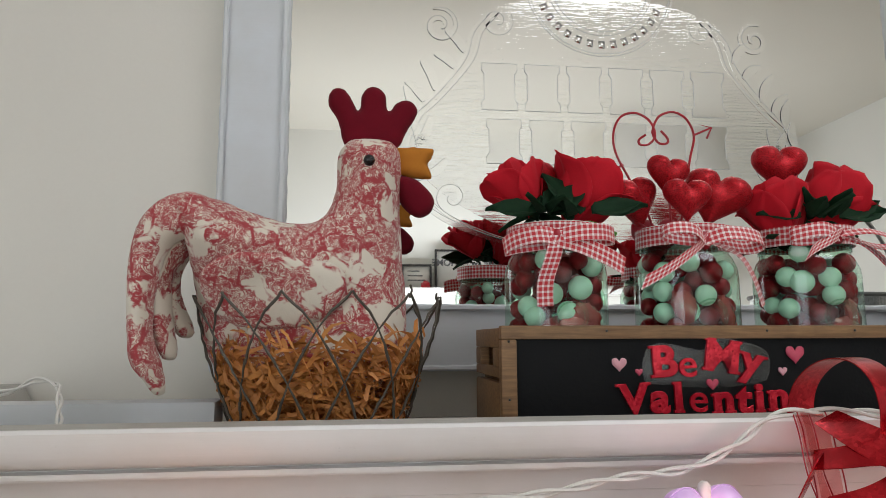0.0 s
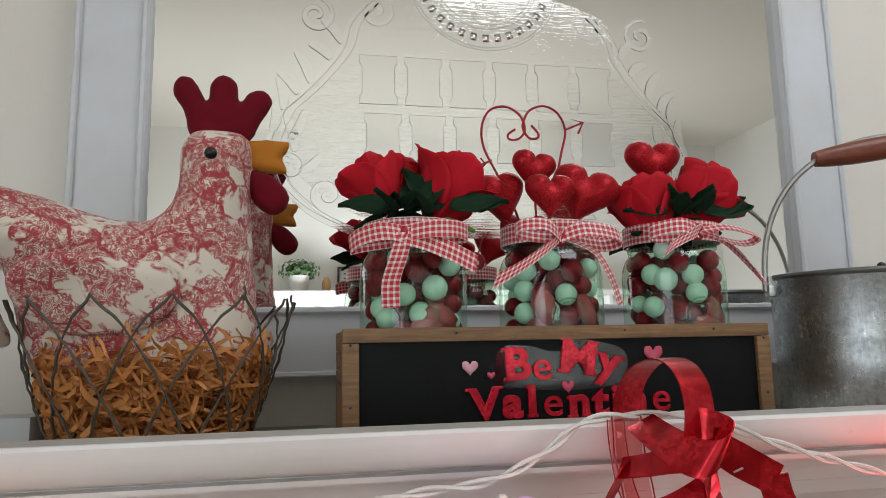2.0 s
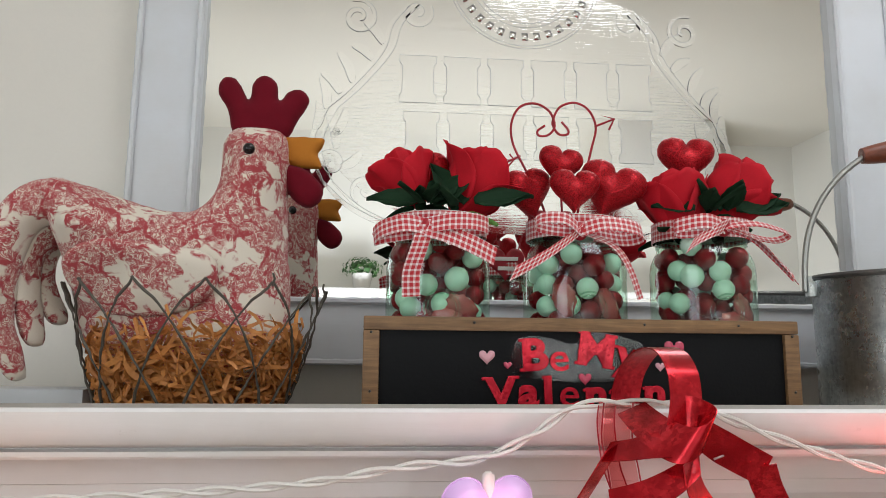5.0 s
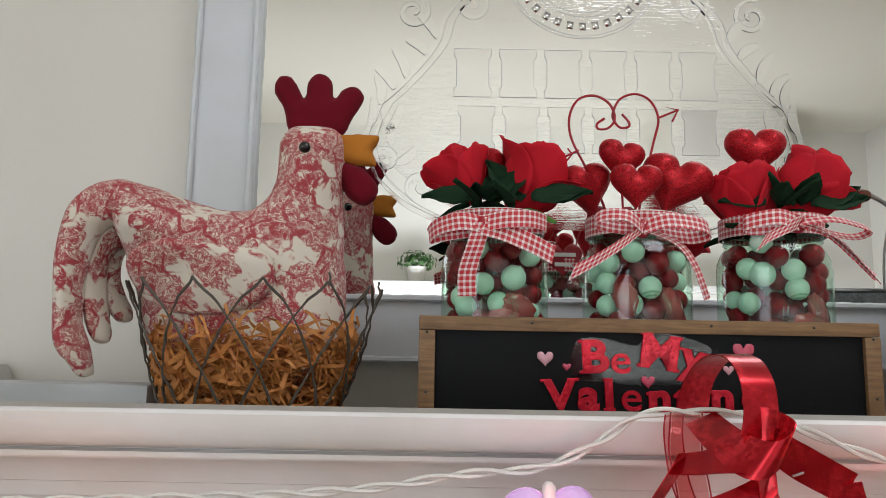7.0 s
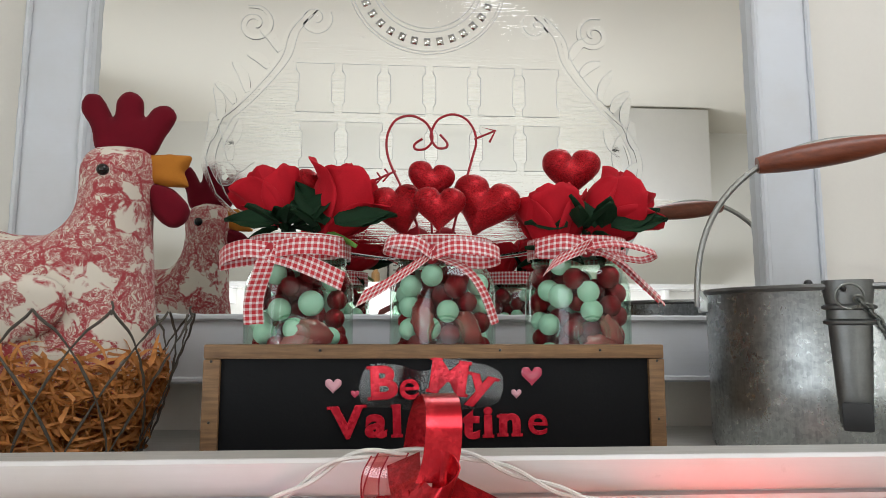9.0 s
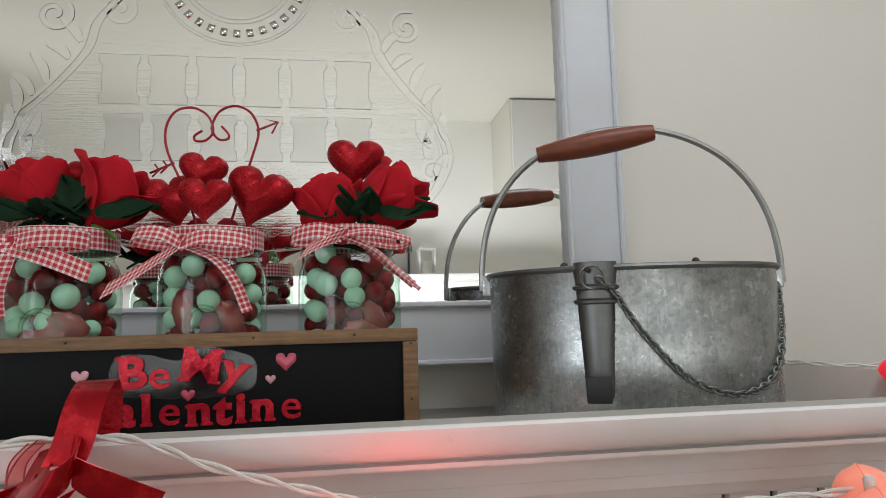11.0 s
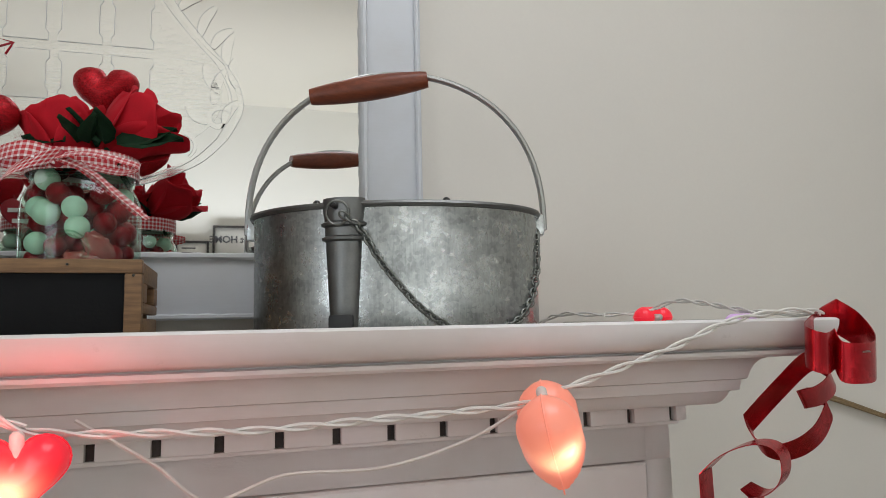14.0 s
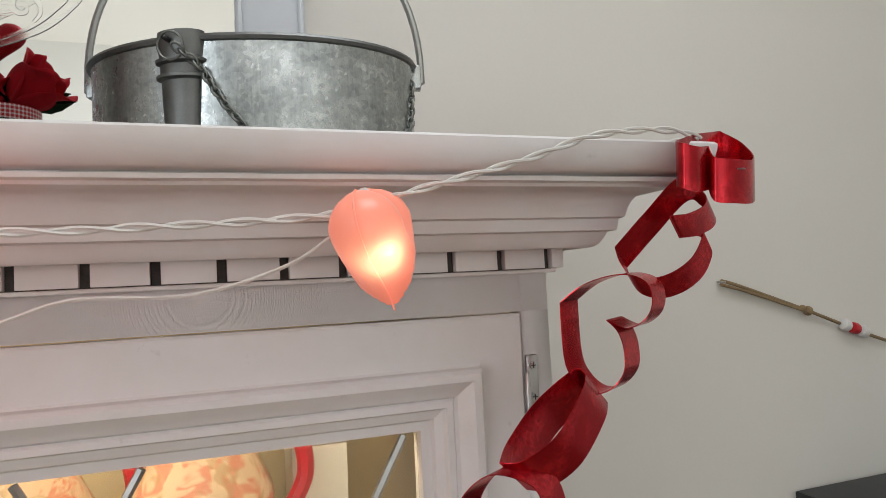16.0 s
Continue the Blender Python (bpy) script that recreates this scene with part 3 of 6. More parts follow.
hin = part("hinge", box(0.866, 0.8775, FACE - 0.0035, FACE - 0.0005, 1.078, 1.122, 0.002), M_SCREW, cab, "bright nickel butt hinge")
part("hinge_barrel", lathe([(0.0026, 0.0), (0.0026, 0.034), (0.0012, 0.036)], (0.8655, FACE - 0.006, 1.072), 12), M_SCREW, hin)
for zz in (1.113, 1.086):
    part("screw", moved(lathe([(0.0034, 0), (0.003, 0.0012), (0.0005, 0.0014)], (0, 0, 0), 12), pose(0.8722, FACE - 0.0037, zz, 90)), M_SCREW, hin)
    part("screw_slot", box(0.8697, 0.8747, FACE - 0.0057, FACE - 0.0049, zz - 0.0004, zz + 0.0004), M_BLACKW, hin)
    part("screw_slot", box(0.8718, 0.8726, FACE - 0.0059, FACE - 0.0051, zz - 0.0024, zz + 0.0024), M_BLACKW, hin)

# dentil blocks between narrow slots
dentil_mesh = None
xs = [0.889 - 0.045 * i for i in range(30)]
for i, x in enumerate(xs):
    a, b = x - 0.045 + 0.0036, x - 0.0036
    if dentil_mesh is None:
        first = part("dentil", box(a, b, FACE - 0.012, FACE - 0.0038, 1.1965, 1.2162, 0.0006), M_CAB, cab)
        dentil_mesh = first
    else:
        d = dentil_mesh.copy()
        scene.collection.objects.link(d)
        d.location.x = -0.045 * i
part("dentil", box(0.8926, SIDE_R + 0.012, FACE - 0.012, FACE - 0.0038, 1.1965, 1.2162, 0.0006), M_CAB, cab)
part("bead_strip", box(SIDE_L - 0.006, SIDE_R + 0.007, FACE - 0.007, FACE - 0.0005, 1.1925, 1.1958, 0.001), M_CAB, cab)

# ---- mirror ----
mir = thing("wall_mirror", (0.215, 0.965, 1.303), "large etched mirror in a broad white-painted beaded frame on the wall", "mirror")
GL, GR, GB, GT = -0.226, 0.655, 1.387, 2.02
FL, FR, FB, FT = -0.311, 0.742, 1.303, 2.105
part("glass", box(GL - 0.004, GR + 0.004, GLASS_Y, GLASS_Y + 0.005, GB - 0.004, GT + 0.004), M_MIRROR, mir, "silvered mirror glass", smooth=False)
for nm, s in (("frame_side", (FL, GL, FB, FT)), ("frame_side", (GR, FR, FB, FT)), ("frame_rail", (GL, GR, FB, GB)), ("frame_rail", (GL, GR, GT, FT))):
    part(nm, box(s[0], s[1], 0.947, WALL_Y - 0.002, s[2], s[3], 0.0015), M_FRAME, mir)


def beaded(p, q, r, name="bead_moulding"):
    """A worn rope-like moulding along a frame edge."""
    p, q = Vector(p), Vector(q)
    n = int((q - p).length / 0.006)
    path = [p.lerp(q, i / n) for i in range(n + 1)]
    return part(name, tube(path, lambda t: r * (1 + 0.10 * math.sin(t * n * 1.3) + 0.05 * math.sin(t * n * 0.37)), 7), M_FRAME, mir)


for d, r in ((-0.0045, 0.0045), (-0.0810, 0.004)):
    beaded((GL + d, 0.945, GB + d), (GL + d, 0.945, GT - d), r)
    beaded((GR - d, 0.945, GB + d), (GR - d, 0.945, GT - d), r)
    beaded((GL + d, 0.945, GB + d), (GR - d, 0.945, GB + d), r)

# etched ornament: a field with plain blocks in two rows, a ring and scrolls
EY = GLASS_Y - 0.0006


def flat(outline, y, thick=0.0004):
    bm = bmesh.new()
    f = bm.faces.new([bm.verts.new((x, y, z)) for x, z in outline])
    r = bmesh.ops.extrude_face_region(bm, geom=[f])
    bmesh.ops.translate(bm, vec=(0, -thick, 0), verts=[v for v in r["geom"] if isinstance(v, bmesh.types.BMVert)])
    return bm


CX = 0.206
field = curve2([(CX - 0.16, 1.80), (CX - 0.185, 1.755), (CX - 0.20, 1.72), (CX - 0.238, 1.671), (CX - 0.265, 1.61), (CX - 0.245, 1.55), (CX - 0.14, 1.49), (CX, 1.475), (CX + 0.14, 1.49), (CX + 0.245, 1.55), (CX + 0.265, 1.61), (CX + 0.238, 1.671), (CX + 0.20, 1.72), (CX + 0.185, 1.755), (CX + 0.16, 1.80), (CX, 1.83)])
part("etched_field", flat(field, EY + 0.0004), M_ETCH, mir, "finely ruled frosted field", smooth=False)


def etched_block(x0, x1, z0, z1):
    """A plain block with nicked sides in place of a character."""
    w = x1 - x0
    pts = [(x0, z0), (x1, z0), (x1, z0 + 0.2 * w), (x1 - 0.07 * w, z0 + 0.3 * w), (x1 - 0.07 * w, z1 - 0.3 * w), (x1, z1 - 0.2 * w), (x1, z1), (x0, z1), (x0, z1 - 0.2 * w), (x0 + 0.07 * w, z1 - 0.3 * w), (x0 + 0.07 * w, z0 + 0.3 * w), (x0, z0 + 0.2 * w)]
    ob = part("etched_block", flat(pts, EY), M_ETCH2, mir, smooth=False)
    part("etched_line", tube([(x, EY - 0.0004, z) for x, z in pts], 0.0005, 5, True), M_LINE, ob)


for i in range(6):
    etched_block(0.033 + i * 0.0605, 0.033 + i * 0.0605 + 0.050, 1.653, 1.720)
for i in range(6):
    etched_block(0.039 + i * 0.0595, 0.039 + i * 0.0595 + 0.049, 1.578, 1.640)
for rad in (0.072, 0.078, 0.105, 0.109):
    part("etched_ring", tube([(CX + rad * math.cos(a), EY, 1.846 + rad * math.sin(a)) for a in np.linspace(0, 2 * math.pi, 60, endpoint=False)], 0.0005, 5, True), M_LINE, mir)
for i in range(13):
    a = math.radians(205 + i * 130 / 12)
    part("etched_mark", box(-0.0045, 0.0045, -0.0001, 0.0001, -0.0055, 0.0055, 0, pose(CX + 0.0915 * math.cos(a), EY, 1.846 + 0.0915 * math.sin(a), 0, -math.degrees(a) + 270, 0)), M_ETCH2, mir)


def frond(name, pts, width, parent, y=EY):
    """A flat frosted stroke that swells and tapers along a path in x and z, with a fine bright edge."""
    path = smooth_path([(x, y, z) for x, z in pts], 6)
    n = len(path)
    lo, hi = [], []
    for i, p in enumerate(path):
        d = (path[min(n - 1, i + 1)] - path[max(0, i - 1)]).normalized()
        side = Vector((-d.z, 0, d.x)) * width * (0.12 + 0.88 * math.sin(math.pi * (0.08 + 0.86 * i / (n - 1))) ** 0.8) / 2
        lo.append(p - side)
        hi.append(p + side)
    bm = grid_bm([[a, b] for a, b in zip(lo, hi)])
    ob = part(name, bm, M_FROST, parent, smooth=False)
    md = ob.modifiers.new("thickness", "SOLIDIFY")
    md.thickness = 0.0002
    part("etched_line", tube([p + Vector((0, -0.0004, 0)) for p in hi], 0.0003, 5), M_LINE, ob)


def curl(cx, cz, r, turns, flip, start):
    return [(cx + flip * r * (1 - i / 14 * 0.85) * math.cos(start + turns * 2 * math.pi * i / 14), cz + r * (1 - i / 14 * 0.85) * math.sin(start + turns * 2 * math.pi * i / 14)) for i in range(15)]


STEM = ((0.160, 1.795), (0.185, 1.765), (0.198, 1.725), (0.236, 1.675), (0.268, 1.642), (0.285, 1.608), (0.288, 1.578), (0.272, 1.540), (0.230, 1.503), (0.150, 1.472), (0.050, 1.458))
for s in (-1, 1):
    for o, w in ((0.0, 0.007), (-0.013, 0.004)):
        for a, b in ((0, 5), (4, 8), (7, 11)):
            frond("etched_scroll", [(CX + s * (x + o), z) for x, z in STEM[a:b]], w, mir)
    for cx, cz, r, turns, st in ((0.230, 1.772, 0.026, 1.5, 1.2), (0.150, 1.782, 0.022, 1.3, 2.6), (0.262, 1.565, 0.018, 1.2, 0.4), (0.215, 1.530, 0.020, 1.2, -1.0), (0.13, 1.500, 0.020, 1.2, 0.2)):
        frond("etched_scroll", curl(CX + s * cx, cz, r, turns, s, st), 0.007, mir)
    # long pointed leaves springing from the stem
    for x, z, ang, ln in ((0.196, 1.735, 50, 0.040), (0.210, 1.712, 35, 0.034), (0.236, 1.678, 65, 0.046), (0.252, 1.662, 48, 0.038), (0.270, 1.640, 80, 0.044), (0.284, 1.610, 95, 0.040), (0.262, 1.600, 115, 0.044), (0.255, 1.585, 75, 0.050), (0.268, 1.560, 60, 0.036), (0.248, 1.560, 140, 0.034)):
        ca, sa = math.cos(radians(ang)), math.sin(radians(ang))
        frond("etched_leaf", [(CX + s * x, z), (CX + s * (x + ca * ln * 0.5 - sa * 0.004), z + sa * ln * 0.5 + ca * 0.004), (CX + s * (x + ca * ln), z + sa * ln)], 0.013, mir, EY - 0.0003)

# low painted block behind the basket
solo("wood_block", box(-0.535, -0.262, 0.76, 0.80, TOP_Z, 1.284, 0.0015), M_FRAME, "long low grey-painted board lying on the cabinet top", "block")

# ---- stuffed rooster ----
HEN_Y = 0.800


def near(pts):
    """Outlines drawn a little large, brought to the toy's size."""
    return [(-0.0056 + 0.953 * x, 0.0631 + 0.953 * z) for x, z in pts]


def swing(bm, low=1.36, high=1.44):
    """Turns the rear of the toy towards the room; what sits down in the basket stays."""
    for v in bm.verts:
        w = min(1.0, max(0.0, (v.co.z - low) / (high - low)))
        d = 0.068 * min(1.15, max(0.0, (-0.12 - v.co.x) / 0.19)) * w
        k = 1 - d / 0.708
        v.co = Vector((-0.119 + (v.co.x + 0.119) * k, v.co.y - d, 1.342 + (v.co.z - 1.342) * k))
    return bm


hen = thing("stuffed_rooster", (-0.19, HEN_Y, 1.275), "stuffed cotton rooster, cream with crimson toile print, in a wire basket", "soft toy")
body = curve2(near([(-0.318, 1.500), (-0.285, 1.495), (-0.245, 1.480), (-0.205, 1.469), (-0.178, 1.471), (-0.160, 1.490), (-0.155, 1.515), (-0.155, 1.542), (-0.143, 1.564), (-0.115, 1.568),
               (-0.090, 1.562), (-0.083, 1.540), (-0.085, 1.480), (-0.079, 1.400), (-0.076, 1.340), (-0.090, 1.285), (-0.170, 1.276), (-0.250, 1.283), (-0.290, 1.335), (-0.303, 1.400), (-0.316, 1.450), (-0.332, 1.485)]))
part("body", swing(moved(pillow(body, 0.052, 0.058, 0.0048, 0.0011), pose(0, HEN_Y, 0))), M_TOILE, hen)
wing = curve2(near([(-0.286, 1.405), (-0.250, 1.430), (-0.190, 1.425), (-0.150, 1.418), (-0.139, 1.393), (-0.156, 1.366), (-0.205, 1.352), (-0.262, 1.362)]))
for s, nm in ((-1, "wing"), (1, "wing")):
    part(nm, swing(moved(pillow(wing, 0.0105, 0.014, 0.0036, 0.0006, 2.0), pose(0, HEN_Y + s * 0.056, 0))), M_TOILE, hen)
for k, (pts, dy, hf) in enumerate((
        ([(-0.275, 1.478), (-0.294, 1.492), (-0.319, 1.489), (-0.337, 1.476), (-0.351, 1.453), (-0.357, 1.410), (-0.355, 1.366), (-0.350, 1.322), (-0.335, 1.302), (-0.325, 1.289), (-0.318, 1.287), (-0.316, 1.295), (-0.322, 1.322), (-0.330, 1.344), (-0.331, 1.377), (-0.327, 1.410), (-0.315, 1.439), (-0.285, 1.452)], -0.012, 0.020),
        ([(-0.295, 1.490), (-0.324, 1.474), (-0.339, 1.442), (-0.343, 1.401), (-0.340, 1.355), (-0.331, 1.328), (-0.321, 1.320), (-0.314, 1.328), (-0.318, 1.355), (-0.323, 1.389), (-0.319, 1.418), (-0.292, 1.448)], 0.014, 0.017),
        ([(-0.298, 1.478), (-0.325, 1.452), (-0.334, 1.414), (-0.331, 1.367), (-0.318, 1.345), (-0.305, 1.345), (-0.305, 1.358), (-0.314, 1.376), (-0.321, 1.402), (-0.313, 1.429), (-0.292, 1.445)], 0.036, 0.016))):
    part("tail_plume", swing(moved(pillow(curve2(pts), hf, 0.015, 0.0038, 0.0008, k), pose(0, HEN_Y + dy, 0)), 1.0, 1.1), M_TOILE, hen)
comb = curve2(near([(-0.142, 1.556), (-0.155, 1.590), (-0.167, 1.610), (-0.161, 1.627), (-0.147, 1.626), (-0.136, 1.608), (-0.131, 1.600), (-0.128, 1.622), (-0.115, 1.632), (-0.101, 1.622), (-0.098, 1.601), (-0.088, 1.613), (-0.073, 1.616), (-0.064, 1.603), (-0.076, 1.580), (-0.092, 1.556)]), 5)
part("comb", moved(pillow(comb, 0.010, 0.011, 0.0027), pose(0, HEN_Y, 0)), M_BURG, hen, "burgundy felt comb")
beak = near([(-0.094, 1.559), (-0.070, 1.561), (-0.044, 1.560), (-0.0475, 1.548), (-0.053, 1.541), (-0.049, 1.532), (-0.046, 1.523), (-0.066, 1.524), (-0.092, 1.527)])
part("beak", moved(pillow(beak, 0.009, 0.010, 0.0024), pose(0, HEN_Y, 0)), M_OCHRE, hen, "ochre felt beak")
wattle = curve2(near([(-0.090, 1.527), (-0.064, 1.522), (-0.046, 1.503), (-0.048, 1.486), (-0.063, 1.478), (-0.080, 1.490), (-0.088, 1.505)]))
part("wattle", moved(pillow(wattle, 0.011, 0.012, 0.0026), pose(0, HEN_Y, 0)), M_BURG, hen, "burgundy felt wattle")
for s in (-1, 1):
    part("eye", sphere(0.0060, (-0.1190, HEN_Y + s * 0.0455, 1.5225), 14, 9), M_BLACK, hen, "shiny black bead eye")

# ---- wire basket ----
BX, BY, BRT, BRB, BZT = -0.166, 0.792, 0.125, 0.080, 1.384
bas = thing("wire_basket", (BX, BY, TOP_Z), "rusty twisted-wire basket with scalloped rim, filled with wood wool", "basket")
N = 13


def bas_pt(a, t, out=0.0):
    r = BRB + (BRT - BRB) * t ** 0.85 + out
    return Vector((BX + r * math.cos(a), BY + r * math.sin(a), TOP_Z + 0.002 + (BZT - TOP_Z - 0.002) * t))


for i in range(N):
    a0 = 2 * math.pi * (i + 0.32) / N
    for s in (-1, 1):
        path = []
        for k in range(25):
            t = 1 - k / 24
            turn = 1.55 * (1 - t) ** 0.8
            if k < 3:
                turn *= (k / 3) ** 0.5
            path.append(bas_pt(a0 + s * turn * 2 * math.pi / N, t, 0.001 * s + 0.0007 * math.sin(k * 2.1 + i)))
        part("wire", tube(path, lambda t: 0.00115 + 0.0003 * math.sin(t * 170), 6), M_WIRE, bas)
for t, r in ((0.0, 0.0016), (0.02, 0.0014)):
    part("base_ring", tube([bas_pt(2 * math.pi * k / 60, t) for k in range(60)], r, 6, True), M_WIRE, bas)
random.seed(4)
for j in (0, 5, 11):
    p = bas_pt(2 * math.pi * ((j % N) + 0.32) / N, 0.97)
    part("wire_end", tube([p, p + Vector((random.uniform(-.004, .004), random.uniform(-.003, .003), 0.007)), p + Vector((random.uniform(-.006, .006), random.uniform(-.004, .004), 0.012))], 0.0011, 5), M_WIRE, bas)

# wood wool: curling shavings filling the basket
random.seed(7)
bm = bmesh.new()
for i in range(1100):
    a = random.random() * 2 * math.pi
    t = random.random() ** 0.8 * 0.62
    rr = (BRB + (BRT - BRB) * t) * (0.97 if i % 4 else random.uniform(0.5, 0.95)) - 0.004
    c = Vector((BX + rr * math.cos(a), BY + rr * math.sin(a), TOP_Z + 0.006 + 0.152 * t * (0.75 + 0.25 * random.random())))
    d = Vector((-math.sin(a), math.cos(a), random.uniform(-1.1, 1.1))).normalized()
    n1 = Vector((math.cos(a), math.sin(a), 0))
    length, curl, ph = random.uniform(0.03, 0.075), random.uniform(0.003, 0.009), random.random() * 6
    wd = random.uniform(0.0011, 0.0026)
    prev = None
    for k in range(9):
        u = k / 8 - 0.5
        p = c + d * u * length + (d.cross(n1)) * curl * math.sin(u * 6 + ph) * 1.3 + n1 * (curl * 0.7 * math.cos(u * 8 + ph) - 18 * (u * length) ** 2 * 0.25)
        tilt = ph + u * 3
        w = (d.cross(n1) * math.cos(tilt) + n1 * math.sin(tilt)) * wd
        if p.z < TOP_Z + 0.002:
            p.z = TOP_Z + 0.002
        q = (bm.verts.new(p - w), bm.verts.new(p + w))
        if prev:
            bm.faces.new((prev[0], prev[1], q[1], q[0]))
        prev = q
straw = solo("wood_wool", bm, M_STRAW, "curly orange-tan wood wool shavings filling the wire basket", "wood wool", kind="stuff")

# ---- crate with chalkboard front ----
CA = math.atan2(0.006, 0.41)
CM = pose(0.002, 0.694, 1.268, 0, 0, math.degrees(CA))
CW, CD, CH = 0.412, 0.130, 0.0865
crate = thing("wooden_crate", (0.207, 0.75, TOP_Z), "brown wooden crate with a black chalkboard front and hand holes", "crate")


def cbox(name, x0, x1, y0, y1, z0, z1, material, bevel=0.0015, label="", parent=None):
    return part(name, box(x0, x1, y0, y1, z0, z1, bevel, CM), material, parent or crate, label)


cbox("board", 0.010, CW - 0.010, 0.0035, 0.009, -0.020, CH - 0.008, M_CHALK, 0.0004, "black chalkboard panel")
cbox("frame_rail", 0.0, CW, 0.0, 0.011, CH - 0.0125, CH, M_CRATE)
cbox("frame_rail", 0.0, CW, 0.0, 0.011, -0.025, -0.0125, M_CRATE)
cbox("frame_stile", 0.0, 0.0145, -0.0006, 0.011, -0.0122, CH - 0.0128, M_CRATE)
cbox("frame_stile", CW - 0.0145, CW, -0.0006, 0.011, -0.0122, CH - 0.0128, M_CRATE)
for x in (0.0, CW - 0.009):
    cbox("side_slat", x, x + 0.009, 0.0112, CD, -0.025, 0.034, M_CRATE)
    cbox("side_slat", x, x + 0.009, 0.0112, CD, 0.0385, 0.048, M_CRATE)
    cbox("side_slat", x, x + 0.009, 0.0112, 0.040, 0.0482, 0.066, M_CRATE)
    cbox("side_slat", x, x + 0.009, CD - 0.030, CD, 0.0482, 0.066, M_CRATE)
    cbox("side_slat", x, x + 0.009, 0.0112, CD, 0.0662, CH - 0.002, M_CRATE)
cbox("back_slat", 0.0092, CW - 0.0092, CD - 0.009, CD, -0.025, 0.040, M_CRATE)
cbox("back_slat", 0.0092, CW - 0.0092, CD - 0.009, CD, 0.044, CH - 0.002, M_CRATE)
cbox("bottom_board", 0.0092, CW - 0.0092, 0.0112, CD - 0.0092, 0.0, 0.006, M_CRATE)
for x, z in ((0.007, 0.02), (0.007, 0.072), (CW - 0.007, 0.02), (CW - 0.007, 0.072), (0.10, CH - 0.005), (0.26, CH - 0.005), (CW - 0.06, CH - 0.005)):
    part("nail", moved(lathe([(0.0013, 0), (0.001, 0.0008)], (0, 0, 0), 8), CM @ pose(x, -0.0007, z, 90)), M_BLACKW, crate)

# raised sticker lettering on clear film
TM = CM @ pose(0, 0.0033, 0, 90)


FEET = {"M": "LRlr", "V": "lr", "l": "Cc", "n": "LRl", "i": "C", "y": "lr"}


def sticker(body, size, x, z, tilt=0.0):
    """An embossed letter; slab feet at the ends of its stems (capital: foot, small: head; left, right, centre)."""
    size *= 1.14
    bm = text_bm(body, size, 0.0012, Matrix.Identity(4), 0.0005)
    xs, ys = [v.co.x for v in bm.verts], [v.co.y for v in bm.verts]
    x0, x1, y0, y1 = min(xs), max(xs), min(ys), max(ys)
    st, hw, th = size * 0.075, size * 0.125, size * 0.075
    if body == "B":
        box(x0 - size * 0.07, x0 + size * 0.1, y0, y0 + th, -0.0016, 0.0015, 0.0004, bm=bm)
        box(x0 - size * 0.07, x0 + size * 0.1, y1 - th, y1, -0.0016, 0.0015, 0.0004, bm=bm)
    for k in FEET.get(body, ""):
        cx = {"l": x0 + st, "r": x1 - st, "c": (x0 + x1) / 2}[k.lower()]
        yb = y0 if k.isupper() else y1 - th
        if body == "n" and k == "l":
            box(cx - hw, cx, yb - size * 0.03, yb + th - size * 0.03, -0.0016, 0.0015, 0.0004, bm=bm)
        else:
            box(cx - hw, cx + (st if k == "c" else hw), yb, yb + th, -0.0016, 0.0015, 0.0004, bm=bm)
    bm.transform(TM @ pose(x, z, 0.0015, 0, 0, tilt) @ Matrix.Diagonal((1.12, 1, 1, 1)))
    part("letter", bm, M_REDFOIL, stick, "shiny embossed red letter", angle=30)


stick = thing("lettering_sticker", (0.207, 0.696, 1.30), "embossed red foil sticker lettering on clear film, on the chalkboard", "sticker")
film = curve2([(0.136, 0.036), (0.140, 0.066), (0.165, 0.069), (0.194, 0.063), (0.203, 0.076), (0.228, 0.073), (0.259, 0.063), (0.262, 0.042), (0.250, 0.032), (0.205, 0.028), (0.160, 0.031)], 4)
bm = flat(film, 0.0, 0.0003)
part("film", moved(bm, CM @ pose(0, 0.003, 0)), M_CLEAR, stick, "clear glossy vinyl backing", smooth=False)
for ch, x, z, tl, sz in (("B", 0.156, 0.040, 3, 0.034), ("e", 0.179, 0.039, 2, 0.032), ("M", 0.212, 0.044, -8, 0.036), ("y", 0.241, 0.041, -14, 0.034)):
    sticker(ch, sz, x, z, tl)
for i, ch in enumerate("Valentine"):
    sticker(ch, 0.0325, (0.1255, 0.1495, 0.1685, 0.1877, 0.2130, 0.2330, 0.2492, 0.2685, 0.2934)[i], 0.0065 + 0.001 * math.sin(i), (3, -3, 2, 0, 2, -2, 1, 0, -2)[i])
for x, z, s, mt, lb in ((0.112, 0.050, 0.016, M_PINK, "pale pink heart sticker"), (0.131, 0.043, 0.008, M_PINKD, "small rose-red heart sticker"), (0.289, 0.058, 0.021, M_PINKD, "rose-red heart sticker"), (0.275, 0.0425, 0.010, M_PINK, "pale pink heart sticker"), (0.203, 0.031, 0.013, M_PINKD, "rose-red heart sticker")):
    b2 = moved(pillow(heart(s), 0.0016, 0.003, s / 14), CM @ pose(x, 0.0022, z))
    solo("heart_sticker", b2, mt, lb + " on the chalkboard", "sticker", "heart stickers")

